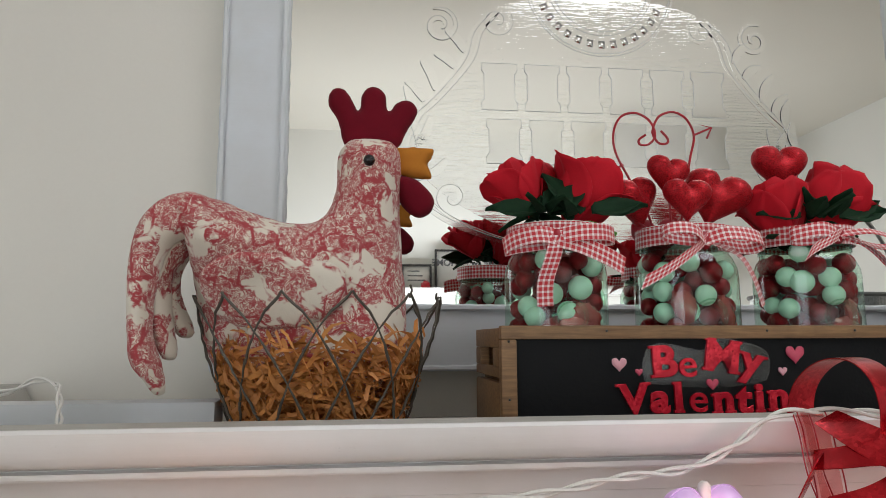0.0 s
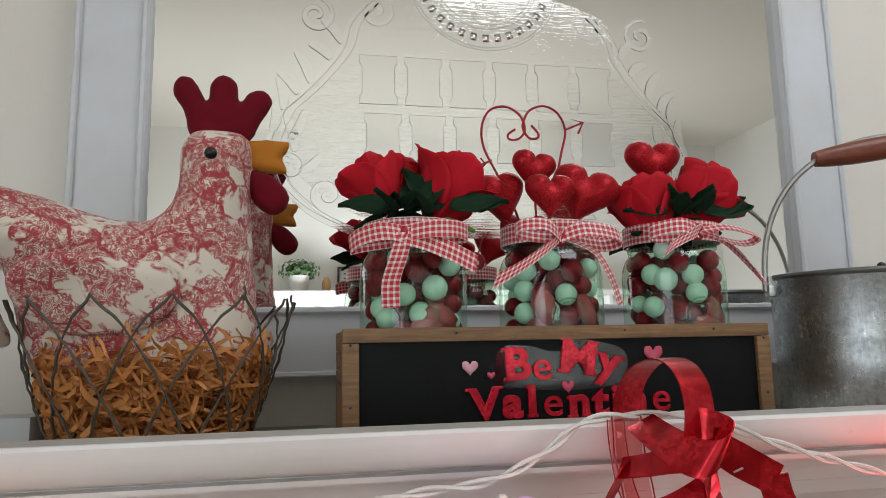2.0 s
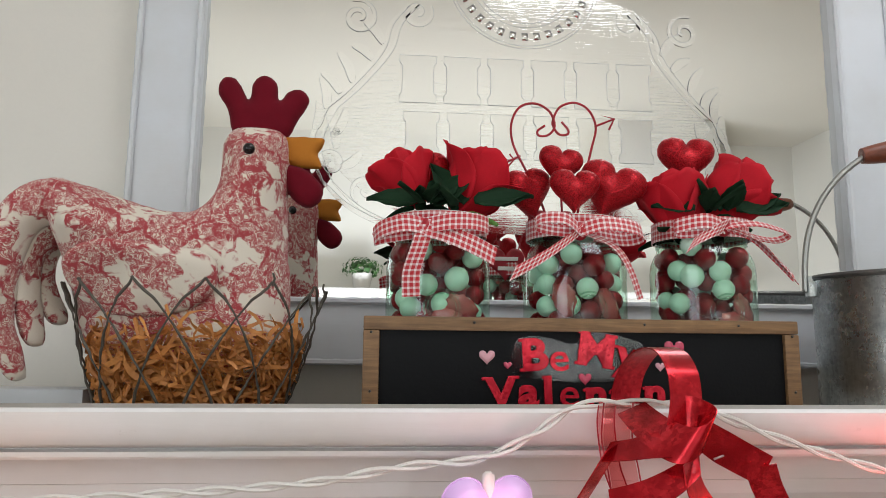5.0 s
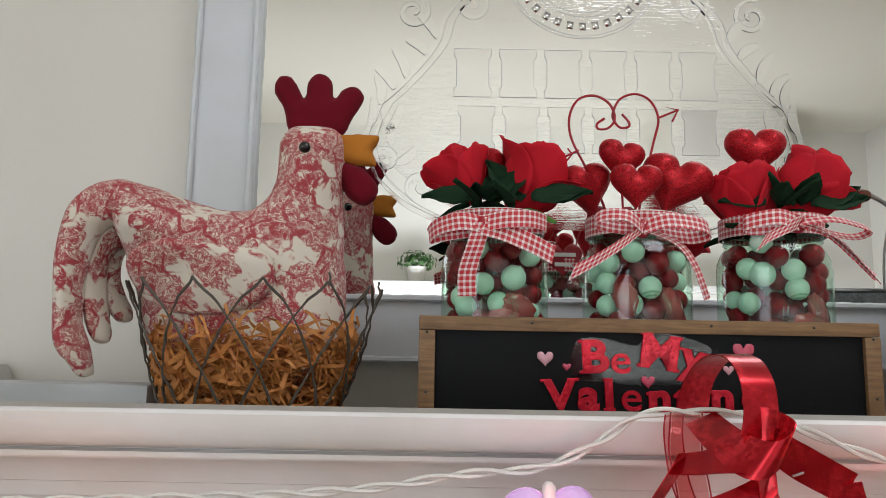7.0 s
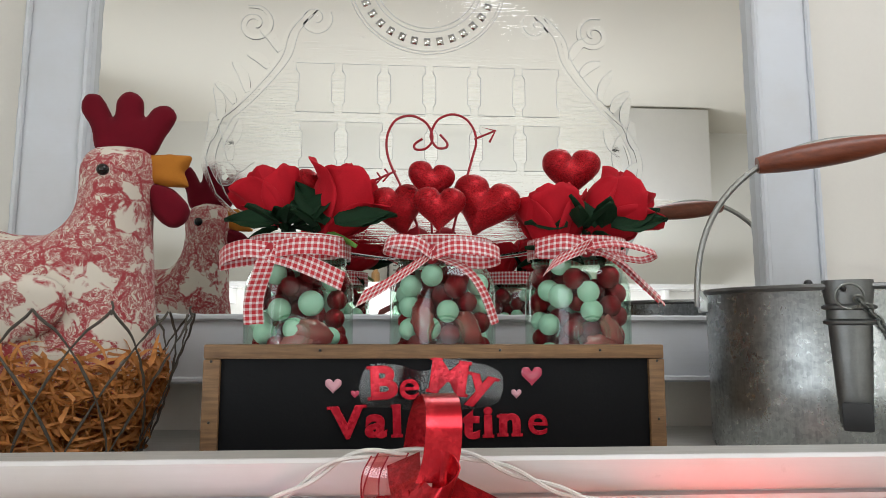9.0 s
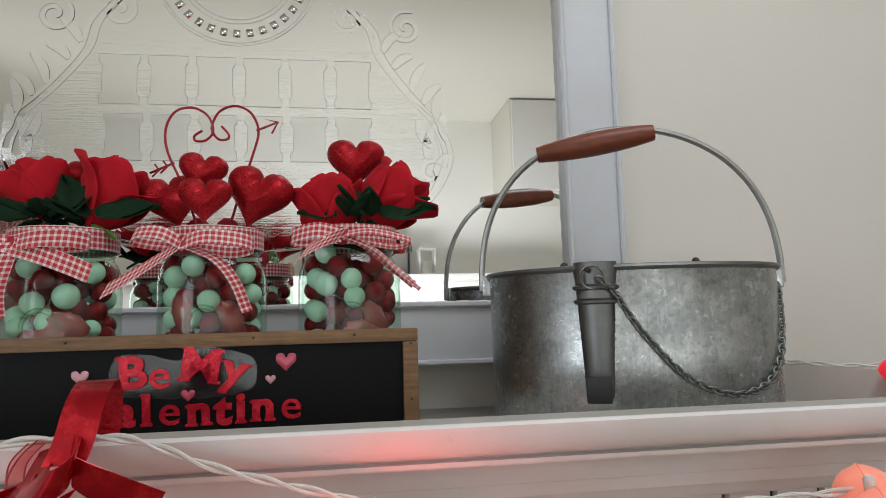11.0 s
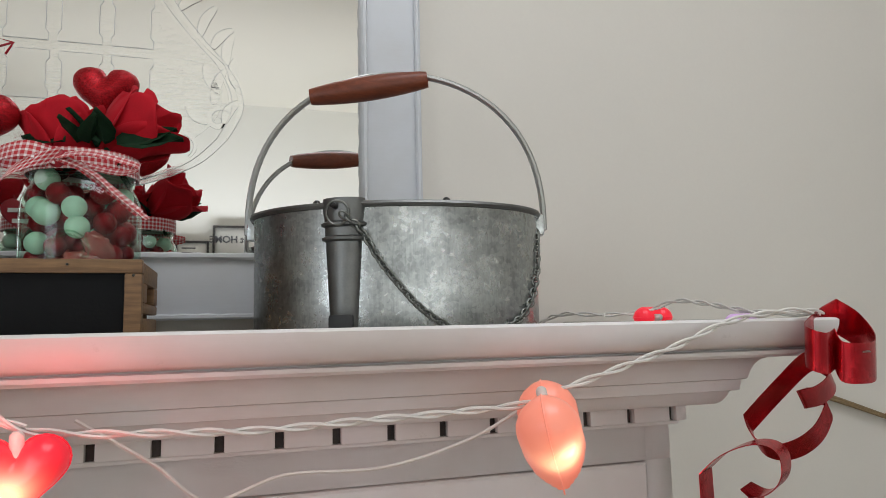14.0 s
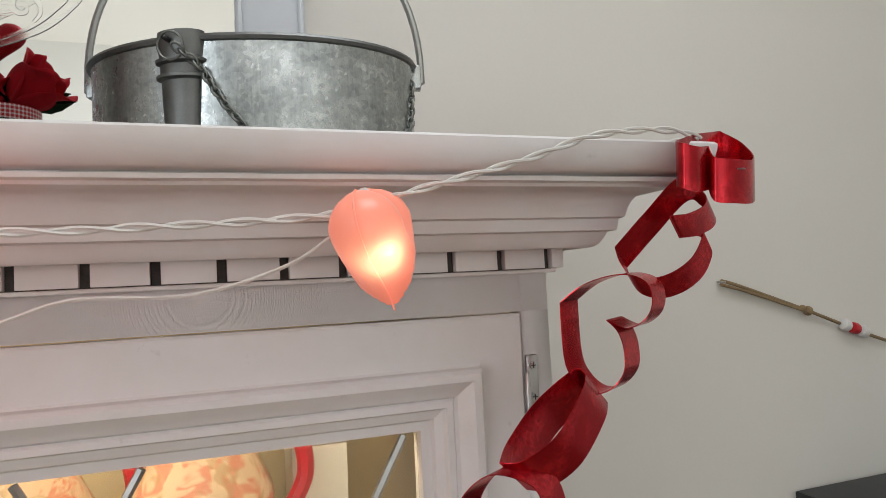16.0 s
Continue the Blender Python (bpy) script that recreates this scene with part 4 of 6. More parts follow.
# ---- mason jars ----
JY, JZ = 0.762, 1.2755
JR, JH = 0.0525, 0.182
jar_profile = [(0.030, 0.004), (0.044, 0.0), (0.0495, 0.004), (0.0522, 0.014), (JR, 0.03), (JR, 0.128), (0.0515, 0.138), (0.0475, 0.148), (0.0445, 0.152), (0.0440, 0.156), (0.0455, 0.158), (0.0440, 0.160), (0.0440, 0.168)]


def mason_jar(x, label):
    j = thing("mason_jar", (x, JY, JZ), label, "jar", "mason jars in the crate")
    g = part("glass_body", lathe(jar_profile, (x, JY, JZ), 48, False), M_JAR, j, "green-tinted glass")
    part("glass_base", lathe([(0.0, 0.007), (0.028, 0.008), (0.046, 0.012), (0.049, 0.020), (0.0493, 0.03)], (x, JY, JZ), 36, False), M_JAR, g, "thick green glass foot")
    for k in range(3):
        part("thread_ridge", lathe([(0.0440, 0.1555 + 0.003 * k), (0.0458, 0.1565 + 0.003 * k), (0.0440, 0.1575 + 0.003 * k)], (x, JY, JZ), 40, False), M_JAR, g)
    for r in (0.017, 0.0135):
        ring = []
        for q in range(36):
            a = 2 * math.pi * q / 36
            u = r * math.cos(a) / JR
            ring.append((x + (JR + 0.0004) * math.sin(u), JY - (JR + 0.0004) * math.cos(u), JZ + 0.088 + r * math.sin(a)))
        part("embossed_ring", tube(ring, 0.0009, 5, True), M_JAR, g)
    rows = []
    for rr, z in ((0.0, 0.1825), (0.040, 0.1825), (0.0462, 0.1818), (0.0478, 0.180), (0.0478, 0.1690), (0.0468, 0.1675)):
        rows.append([(x + (rr + (0.0005 if q % 2 and z < 0.181 and rr > 0.047 else 0)) * math.cos(2 * math.pi * q / 120), JY + (rr + (0.0005 if q % 2 and z < 0.181 and rr > 0.047 else 0)) * math.sin(2 * math.pi * q / 120), JZ + z) for q in range(120)])
    part("lid", grid_bm(rows, False, True), M_LID, j, "white ribbed screw lid")
    return j


JX = (0.0735, 0.2145, 0.3510)
for x, lb in zip(JX, ("green glass mason jar of candy with white lid and red roses", "green glass mason jar of candy with white lid and glitter hearts", "green glass candy jar with white lid, roses and a heart")):
    mason_jar(x, lb)

# candies
ball_mesh = {}
MINTS = (((0.052, 1.420), (0.0859, 1.392), (0.0572, 1.386), (0.0420, 1.364), (0.0237, 1.374), (0.0716, 1.368), (0.108, 1.415)),
         ((0.199, 1.419), (0.166, 1.390), (0.2138, 1.385), (0.197, 1.369), (0.1636, 1.368), (0.245, 1.412)),
         ((0.304, 1.406), (0.324, 1.400), (0.304, 1.373), (0.349, 1.404), (0.352, 1.386), (0.324, 1.431), (0.300, 1.345)))


def gumball(p, r, red):
    key = "red" if red else "mint"
    if key not in ball_mesh:
        b3 = sphere(0.0115, (0, 0, 0), 14, 9)
        me = bpy.data.meshes.new("gumball")
        b3.to_mesh(me)
        b3.free()
        me.polygons.foreach_set("use_smooth", [True] * len(me.polygons))
        me.materials.append(M_REDBALL if red else M_MINT)
        ball_mesh[key] = me
    ob = new("gumball", ball_mesh[key])
    ob.location, ob.scale = p, (r / 0.0115,) * 3
    tagged(ob, "sugar-coated dark red gumball in a glass jar" if red else "pale mint green gumball in a glass jar", "candy", "candies in the jars")


random.seed(11)
for jx, mints in zip(JX, MINTS):
    placed = []
    for x, z in mints:
        x += 0.003
        dx = max(-0.033, min(0.033, x - jx))
        p = Vector((jx + dx, JY - math.sqrt(0.0372 ** 2 - dx * dx), z))
        r = 0.0122 if z in (1.392, 1.400) else 0.0108
        placed.append((p, r))
        gumball(p, r, False)
    tries = 0
    while tries < 8000 and len(placed) < 110:
        tries += 1
        a, rr = random.random() * 2 * math.pi, (0.0378 if random.random() < 0.72 else random.uniform(0, 0.036))
        r = random.uniform(0.0092, 0.0112)
        p = Vector((jx + rr * math.cos(a), JY + rr * math.sin(a), random.uniform(JZ + 0.018, JZ + 0.146)))
        if all((p - q).length > (r + s) * 0.89 for q, s in placed):
            placed.append((p, r))
            back = p.y > JY + 0.01
            gumball(p, r, not (back and random.random() < 0.3 or (not back and abs(p.x - jx) > 0.03 and random.random() < 0.22)))

# wrapped sweets low in the jars
for jx, zz, dx, tl in ((JX[0], 1.365, 0.022, 20), (JX[0], 1.352, 0.002, -30), (JX[1], 1.368, 0.026, 60), (JX[1], 1.375, -0.024, 75), (JX[2], 1.366, 0.026, 50), (JX[2], 1.352, 0.012, 10)):
    bm = sphere(0.014, (0, 0, 0), 16, 10)
    for v in bm.verts:
        v.co = Vector((v.co.x * 1.35, v.co.y * 0.42, v.co.z * 0.8)) * (1 + 0.12 * math.sin(v.co.x * 900) * math.cos(v.co.z * 700))
    ang = dx / 0.047
    m = pose(jx + 0.0435 * math.sin(ang), JY - 0.0435 * math.cos(ang), zz, 0, tl, math.degrees(ang))
    solo("wrapped_sweet", moved(bm, m), M_WRAP, "red wrapped sweet with twisted cellophane, in a glass jar", "candy", "candies in the jars")


# ---- gingham bows ----
def arc_round(x, r, z, a0, a1, n=30, dz=0.0):
    return [(x + r * math.cos(a0 + (a1 - a0) * i / n), JY + r * math.sin(a0 + (a1 - a0) * i / n), z + dz * i / n) for i in range(n + 1)]


def gingham_bow(x, band_z, knot, tails, loops, label):
    b = thing("ribbon_bow", (x, JY - 0.05, band_z), label, "ribbon", "gingham bows on the jars")
    part("band", strip(arc_round(x, 0.0489, band_z - 0.0005, 0, 2 * math.pi, 60)[:-1], (0, 0, 0.020), 0.0004, True), M_GING, b)
    kx, ky, kz = knot[0], knot[1], knot[2] - 0.004
    bm = sphere(0.0085, (0, 0, 0), 12, 8)
    for v in bm.verts:
        v.co = Vector((v.co.x * 0.9, v.co.y * 0.55, v.co.z * 1.05))
    part("knot", moved(bm, pose(kx, ky, kz)), M_REDW, b)
    for path, w in tails:
        part("tail", strip(smooth_path([(kx + p[0], ky + p[1], kz + p[2]) for p in path]), w, 0.0004), M_GING, b)
    for path, w in loops:
        part("loop", strip(smooth_path([(kx + p[0], ky + p[1], kz + p[2] * 0.8 - 0.001) for p in path]), lambda t, w=w: tuple(q * 0.82 for q in w(t)), 0.0004), M_GING, b)
    return b


gingham_bow(JX[0], 1.4465, (0.057, 0.694, 1.440),
            [([(0, -0.004, 0.002), (-0.006, -0.006, -0.018), (-0.013, -0.003, -0.042), (-0.013, 0.0, -0.064)], lambda t: (0.0165, 0.004, 0.001)),
             ([(0, -0.004, -0.001), (0.020, -0.008, -0.007), (0.045, -0.006, -0.017), (0.064, -0.001, -0.026)], lambda t: (0.004, 0.003, 0.0165))],
            [([(0, -0.002, 0.003), (0.022, -0.010, 0.007), (0.045, -0.004, 0.0085), (0.059, 0.010, 0.006), (0.045, 0.014, 0.004), (0.010, 0.004, 0.0)], lambda t: (0.001, 0.004, 0.0195)),
             ([(0, -0.002, 0.002), (-0.020, -0.008, 0.004), (-0.040, 0.002, -0.001), (-0.048, 0.014, -0.009), (-0.036, 0.012, -0.006), (-0.008, 0.003, -0.002)], lambda t: (-0.002, 0.005, 0.0195))],
            "red and white gingham ribbon bow tied round a jar lid")
gingham_bow(JX[1], 1.4465, (0.200, 0.690, 1.439),
            [([(0, -0.004, 0.001), (-0.018, -0.008, -0.013), (-0.042, -0.008, -0.029), (-0.064, -0.004, -0.041)], lambda t: (0.007, 0.002, 0.0145)),
             ([(0.004, -0.003, -0.002), (0.030, -0.006, -0.014), (0.046, -0.002, -0.034), (0.057, 0.002, -0.062)], lambda t: (0.008, 0.008, 0.003))],
            [([(0, -0.002, 0.002), (-0.016, -0.012, 0.013), (-0.036, -0.008, 0.014), (-0.042, 0.0, 0.008), (-0.026, 0.002, 0.003), (-0.006, -0.002, 0.0)], lambda t: (0.003, 0.008, 0.014)),
             ([(0, -0.002, 0.002), (0.020, -0.010, 0.009), (0.050, -0.006, 0.006), (0.062, 0.006, 0.0), (0.044, 0.006, -0.006), (0.012, 0.0, -0.002)], lambda t: (0.0, 0.008, 0.017))],
            "red and white gingham ribbon bow with long tails on a jar")
gingham_bow(JX[2], 1.4480, (0.343, 0.697, 1.447),
            [([(0, -0.004, 0.001), (-0.012, -0.010, -0.004), (-0.028, -0.010, -0.012), (-0.038, -0.008, -0.020)], lambda t: (0.010, 0.002, 0.015)),
             ([(0.003, -0.003, -0.001), (0.022, -0.008, -0.010), (0.044, -0.006, -0.028), (0.068, 0.0, -0.048)], lambda t: (0.005, 0.006, 0.006)),
             ([(0.003, -0.003, -0.001), (0.030, -0.010, -0.014), (0.052, -0.006, -0.034), (0.074, 0.004, -0.052)], lambda t: (0.003, 0.008, 0.003))],
            [([(0, -0.002, 0.002), (-0.022, -0.010, 0.007), (-0.046, 0.002, 0.002), (-0.038, 0.010, -0.002), (-0.008, 0.002, 0.0)], lambda t: (0.002, 0.004, 0.018)),
             ([(0, -0.002, 0.002), (0.026, -0.010, 0.005), (0.056, -0.006, -0.002), (0.066, 0.002, -0.006), (0.050, 0.004, -0.012), (0.010, 0.0, -0.003)], lambda t: (0.001, 0.010, 0.008))],
            "red and white gingham ribbon bow, loosely tied on a jar")


# ---- silk roses ----
def petal(width, height, cup, curl, seed):
    """A petal that stands on the origin and opens outwards, its lip rolled and wavy."""
    rows = []
    for i in range(11):
        v = i / 10
        half = width * 0.5 * (0.30 + 0.70 * math.sin(math.pi * 0.5 * min(1, v * 1.5))) * (1 - 0.45 * max(0, v - 0.72) ** 1.3)
        row = []
        for j in range(13):
            u = j / 6 - 1
            lip = (1 - 0.19 * abs(u) ** 2.4 + 0.06 * math.exp(-((u - 0.25 * math.sin(seed)) * 3.2) ** 2) - 0.04 * math.sin(seed + u * 4.5)) * height
            out = cup * math.sin(math.pi * 0.5 * v) ** 0.9 + curl * max(0, v - 0.6) ** 1.6 * 2.4 * (0.6 + 0.4 * math.cos(u * 2 + seed))
            out += 0.0020 * math.sin(u * 7 + seed) * v * v + 0.0012 * math.sin(u * 13 + seed * 2) * v ** 3
            row.append(Vector((half * u, -out + u * u * half * (0.50 + 0.25 * (1 - v)), v * lip - curl * 0.5 * max(0, v - 0.85))))
        rows.append(row)
    return grid_bm(rows)


def leaf(length, width, bend, material, parent, m):
    rows = []
    for i in range(9):
        v = i / 8
        half = width * 0.5 * math.sin(math.pi * (0.06 + 0.94 * v) ** 0.8) * (1 + 0.10 * (i % 2))
        rows.append([Vector((half * u, v * length, 0.10 * width * abs(u) * 2 - bend * v * v)) for u in (-1, -0.5, 0, 0.5, 1)])
    ob = part("leaf", moved(grid_bm(rows), m), material, parent)
    md = ob.modifiers.new("thickness", "SOLIDIFY")
    md.thickness = 0.0006
    return ob


def rose(base, tip, size, seed, label, leaves):
    base, tip = Vector(base), Vector(tip)
    size *= 0.95
    base.y += 0.020
    tip = Vector((tip.x * 1.05 + 0.002, tip.y + 0.042, tip.z - 0.020))
    r = thing("silk_rose", base, label, "flower", "silk roses in the jars")
    axis = (tip - base).normalized()
    q = axis.to_track_quat("Z", "Y").to_matrix().to_4x4()
    top = base + axis * ((tip - base).length - size * 0.98)
    rnd = random.Random(seed)
    part("stem", tube([base, top + axis * 0.004], 0.0016, 6), M_LEAF, r)
    part("calyx", moved(lathe([(0.001, -0.006), (0.0055, -0.002), (0.008, 0.006)], (0, 0, 0), 12), Matrix.Translation(top) @ q), M_LEAF, r)
    for layer, (n, rad, h, w, cup, curl) in enumerate(((3, 0.001, 0.98, 0.48, 0.12, 0.05), (4, 0.003, 1.03, 0.70, 0.25, 0.14), (4, 0.005, 0.97, 0.92, 0.36, 0.36))):
        for k in range(n):
            a = 360 / n * k + layer * 37 + rnd.uniform(-10, 10)
            m = Matrix.Translation(top) @ q @ pose(0, 0, 0, 0, 0, a) @ pose(0, -rad, 0.001 * layer, rnd.uniform(-3, 6))
            ob = part("petal", moved(petal(w * size, h * size * rnd.uniform(0.92, 1.06), cup * size, curl * size * rnd.uniform(0.5, 1.4), rnd.random() * 6), m), M_ROSE, r)
            md = ob.modifiers.new("thickness", "SOLIDIFY")
            md.thickness = 0.0007
    for k in range(4):
        leaf(size * 0.62, size * 0.26, size * 0.1, M_SEPAL if k == 1 and seed == 2 else M_LEAF, r, Matrix.Translation(top + axis * 0.003) @ q @ pose(0, 0, 0, 0, 0, 90 * k + 30) @ pose(0, 0.008, -0.003, 8))
    for (lx, ly, lz, yaw, pitch, ln) in leaves:
        leaf(ln * 1.25, ln * 0.62, ln * 0.12, M_LEAF, r, pose(lx * 1.04, ly + 0.014, lz + 0.001, pitch, -55 * math.sin(radians(yaw)), yaw))
    return r


rose((0.062, 0.748, 1.459), (0.028, 0.744, 1.540), 0.060, 1, "red silk rose with dark green leaves, in a jar", ((0.050, 0.738, 1.470, 84, 8, 0.042), (0.050, 0.728, 1.467, 140, 22, 0.036), (0.060, 0.725, 1.468, 195, 20, 0.03), (0.062, 0.735, 1.468, -25, 52, 0.048), (0.066, 0.742, 1.468, -48, 60, 0.045)))
rose((0.092, 0.746, 1.459), (0.119, 0.738, 1.538), 0.074, 2, "open red silk rose with dark green leaves, in a jar", ((0.094, 0.735, 1.468, 25, 58, 0.050), (0.104, 0.728, 1.468, -70, 22, 0.044), (0.115, 0.735, 1.470, -85, 18, 0.04), (0.082, 0.735, 1.466, 150, 20, 0.034)))
rose((0.330, 0.748, 1.462), (0.311, 0.734, 1.526), 0.070, 3, "red silk rose with drooping petals, in a jar", ((0.335, 0.728, 1.468, 160, 25, 0.032), (0.325, 0.730, 1.468, 60, 15, 0.035), (0.345, 0.728, 1.468, -150, 30, 0.035)))
rose((0.360, 0.748, 1.462), (0.396, 0.734, 1.530), 0.075, 4, "red silk rose with drooping petals, in a jar", ((0.368, 0.730, 1.468, -75, 18, 0.048), (0.358, 0.728, 1.468, 170, 35, 0.035), (0.352, 0.732, 1.468, 20, 55, 0.04), (0.375, 0.735, 1.468, -60, 40, 0.04)))


# ---- glitter hearts on picks ----
def heart_pick(x, y, z, size, tilt, yaw, foot, label):
    h = thing("heart_pick", foot, label, "heart decoration", "glitter hearts in the jars")
    bm = pillow(heart(size), size * 0.30, size * 0.42, size / 26)
    for v in bm.verts:
        # plump, with a shallow notch between the lobes
        v.co.z *= 0.98
        if v.co.z > 0.0:
            v.co.z += 0.05 * size * math.exp(-(v.co.x / (0.15 * size)) ** 2) * min(1.0, v.co.z / (0.15 * size))
    part("heart", moved(bm, pose(x, y, z, 0, tilt, yaw)), M_GLIT, h)
    part("stick", tube([foot, (x, y, z - size * 0.3)], 0.0012, 6), M_REDW, h)


heart_pick(0.2020, 0.764, 1.5165, 0.050, 8, 8, (0.204, 0.766, 1.4585), "small red glitter heart on a pick, in a jar")
heart_pick(0.2095, 0.738, 1.4840, 0.053, 2, 0, (0.210, 0.750, 1.4585), "red glitter heart on a pick, in a jar")
heart_pick(0.2560, 0.768, 1.4920, 0.073, 20, -14, (0.240, 0.770, 1.4585), "large red glitter heart on a pick, in a jar")
heart_pick(0.1700, 0.778, 1.4890, 0.064, -14, 30, (0.184, 0.776, 1.4585), "large red glitter heart on a pick, in a jar")
heart_pick(0.3595, 0.806, 1.5385, 0.066, 2, -5, (0.352, 0.776, 1.4585), "red glitter heart on a pick between roses, in a jar")
heart_pick(0.0790, 0.802, 1.5110, 0.054, 12, 50, (0.080, 0.772, 1.4585), "red glitter heart on a pick behind a rose, in a jar")


# bent wire heart with an arrow
def bent(x, z, o=0.0):
    """The wire leans back a little as it rises."""
    f = min(1.0, max(0.0, (z - 1.4575) / 0.08))
    return (x + 0.0045 * f, 0.785 + 0.014 * f + o, z + 0.002 * f)


wh = thing("wire_heart", (0.191, 0.785, 1.4575), "open heart of bent red wire with an arrow, in a jar", "heart decoration")
part("heart_wire", tube(smooth_path([bent(x, z) for x, z in ((0.191, 1.4575), (0.1885, 1.475), (0.170, 1.515), (0.154, 1.548), (0.152, 1.572), (0.161, 1.591), (0.178, 1.5965), (0.193, 1.590), (0.200, 1.579), (0.2005, 1.568), (0.193, 1.560), (0.183, 1.5595), (0.182, 1.565), (0.190, 1.571))]), 0.0014, 7), M_REDW, wh)
part("heart_wire", tube(smooth_path([bent(x, z, 0.002) for x, z in ((0.224, 1.4575), (0.232, 1.500), (0.243, 1.545), (0.249, 1.572), (0.241, 1.592), (0.225, 1.600), (0.208, 1.594), (0.200, 1.579), (0.2005, 1.570), (0.207, 1.562), (0.216, 1.5625), (0.217, 1.568), (0.2095, 1.577))]), 0.0014, 7), M_REDW, wh)
part("arrow_head", tube([bent(0.247, 1.572), bent(0.270, 1.582), bent(0.255, 1.5855), bent(0.270, 1.582), bent(0.2635, 1.569)], 0.0013, 6), M_REDW, wh)
part("arrow_tail", tube([bent(0.162, 1.535), bent(0.138, 1.523)], 0.0013, 6), M_REDW, wh)
for o in (0.0, 0.008):
    part("arrow_feather", tube([bent(0.142 + o, 1.533 + o * 0.5), bent(0.147 + o, 1.5265 + o * 0.5), bent(0.141 + o, 1.519 + o * 0.5)], 0.0011, 6), M_REDW, wh)
# red tag facing the mirror
tag = thing("heart_tag", (0.205, 0.806, 1.43), "dark red wooden heart tag with white script, behind a jar", "tag")
part("tag_board", moved(pillow(heart(0.062), 0.003, 0.004, 0.0026), pose(0.205, 0.8075, 1.452)), M_REDW, tag)
for k, (x0, x1, z) in enumerate(((0.186, 0.224, 1.461), (0.192, 0.218, 1.446))):
    part("script_bar", box(x0, x1, 0.8115, 0.8125, z - 0.003, z + 0.003, 0.0004), M_PAPER, tag, "white line of script")

# ---- galvanised pail ----
PX, PY, PT = 0.664, 0.777, math.radians(-16)
PA, PB = 0.156, 0.100
PAIL_Z = 1.268
pail = thing("galvanised_pail", (PX, PY, TOP_Z), "old oval galvanised steel pail with wooden bail handle, chain and clip", "pail")
PZ = 0.141
cP, sP = math.cos(PT), math.sin(PT)


def pp(u, v, z):
    """A place from the pail's own axes."""
    return Vector((PX + u * cP - v * sP, PY + u * sP + v * cP, PAIL_Z + z))


part("shell", lathe([(0.2, -0.023), (0.98, -0.025), (1.0, -0.019), (1.0, 0.05), (1.004, PZ - 0.004), (1.012, PZ - 0.002), (1.012, PZ), (0.99, PZ), (0.985, PZ - 0.006), (0.975, -0.018), (0.2, -0.018)], (PX, PY, PAIL_Z), 80, True, (PA, PB), PT), M_GALV, pail)
part("rim", tube([pp(PA * 1.012 * math.cos(a), PB * 1.02 * math.sin(a), PZ) for a in np.linspace(0, 2 * math.pi, 72, endpoint=False)], 0.0034, 7, True), M_CLIP, pail, "dark rolled rim")
for s in (-1, 1):
    part("ear", moved(box(-0.005, 0.005, -0.008, 0.008, -0.022, 0.002, 0.002), Matrix.Translation(pp(s * (PA + 0.004), 0, PZ)) @ pose(0, 0, 0, 0, 0, math.degrees(PT))), M_GALV, pail)
arch = []
for i in range(41):
    t = math.pi * i / 40
    arch.append(pp(-(PA + 0.010) * math.cos(t) * (1 - 0.02 * math.sin(t)), 0.0, PZ - 0.014 + 0.182 * math.sin(t) ** 0.78))
part("bail", tube([pp(-(PA - 0.002), 0, PZ - 0.020)] + arch + [pp(PA - 0.002, 0, PZ - 0.020)], 0.0036, 8), M_STEEL, pail, "bent steel wire bail")
g0, g1 = arch[12] + Vector((0, 0, -0.001)), arch[23] + Vector((0, 0, -0.006))
gp = [g0.lerp(g1, i / 24) + Vector((0, 0, 0.0035)) for i in range(25)]
part("grip", tube(gp, lambda t: 0.0092 + 0.0052 * math.sin(math.pi * t) ** 0.8, 14), M_HANDLE, pail, "turned reddish wooden grip")
# flattened clip on the front
fu, fv = -0.046, -PB * math.sqrt(1 - (0.046 / PA) ** 2)
fang = math.degrees(PT) - 12
FMX = Matrix.Translation(pp(fu, fv, 0)) @ pose(0, 0, 0, 0, 0, fang)
rows = []
for z, w, d in ((0.010, 0.012, 0.004), (0.016, 0.014, 0.008), (0.040, 0.0150, 0.010), (0.100, 0.0185, 0.010), (0.1045, 0.0185, 0.0100), (0.106, 0.0222, 0.0150), (0.1085, 0.0228, 0.0155), (0.1105, 0.0195, 0.0105), (0.1185, 0.0195, 0.0105), (0.120, 0.0230, 0.0150), (0.1225, 0.0235, 0.0155), (0.1245, 0.0200, 0.0110), (0.141, 0.0222, 0.0125), (0.147, 0.0215, 0.0125)):
    rows.append([FMX @ Vector((w * math.cos(a), 0.002 - d * math.sin(a) if math.sin(a) > 0 else 0.002, z)) for a in np.linspace(0, math.pi, 14)] + [FMX @ Vector((-w * 0.5, 0.003, z)), FMX @ Vector((w * 0.5, 0.003, z))])
clip_bm = grid_bm(rows, False, True, True)
clip = part("clip", clip_bm, M_CLIP, pail, "flattened dark zinc tube clip")
part("clip_foot", moved(box(-0.0125, 0.0125, -0.011, -0.004, 0.008, 0.034, 0.003), FMX), M_DARK, clip)
part("pin", tube([FMX @ Vector((-0.004, -0.006, 0.137)), FMX @ Vector((-0.006, -0.017, 0.139))], 0.0026, 8), M_BLACKW, clip)
part("ring", tube([FMX @ Vector((-0.001 + 0.0115 * math.cos(a), -0.015 - 0.002 * math.sin(a), 0.131 + 0.0115 * math.sin(a))) for a in np.linspace(0, 2 * math.pi, 28, endpoint=False)], 0.0011, 6, True), M_CHAIN, clip)
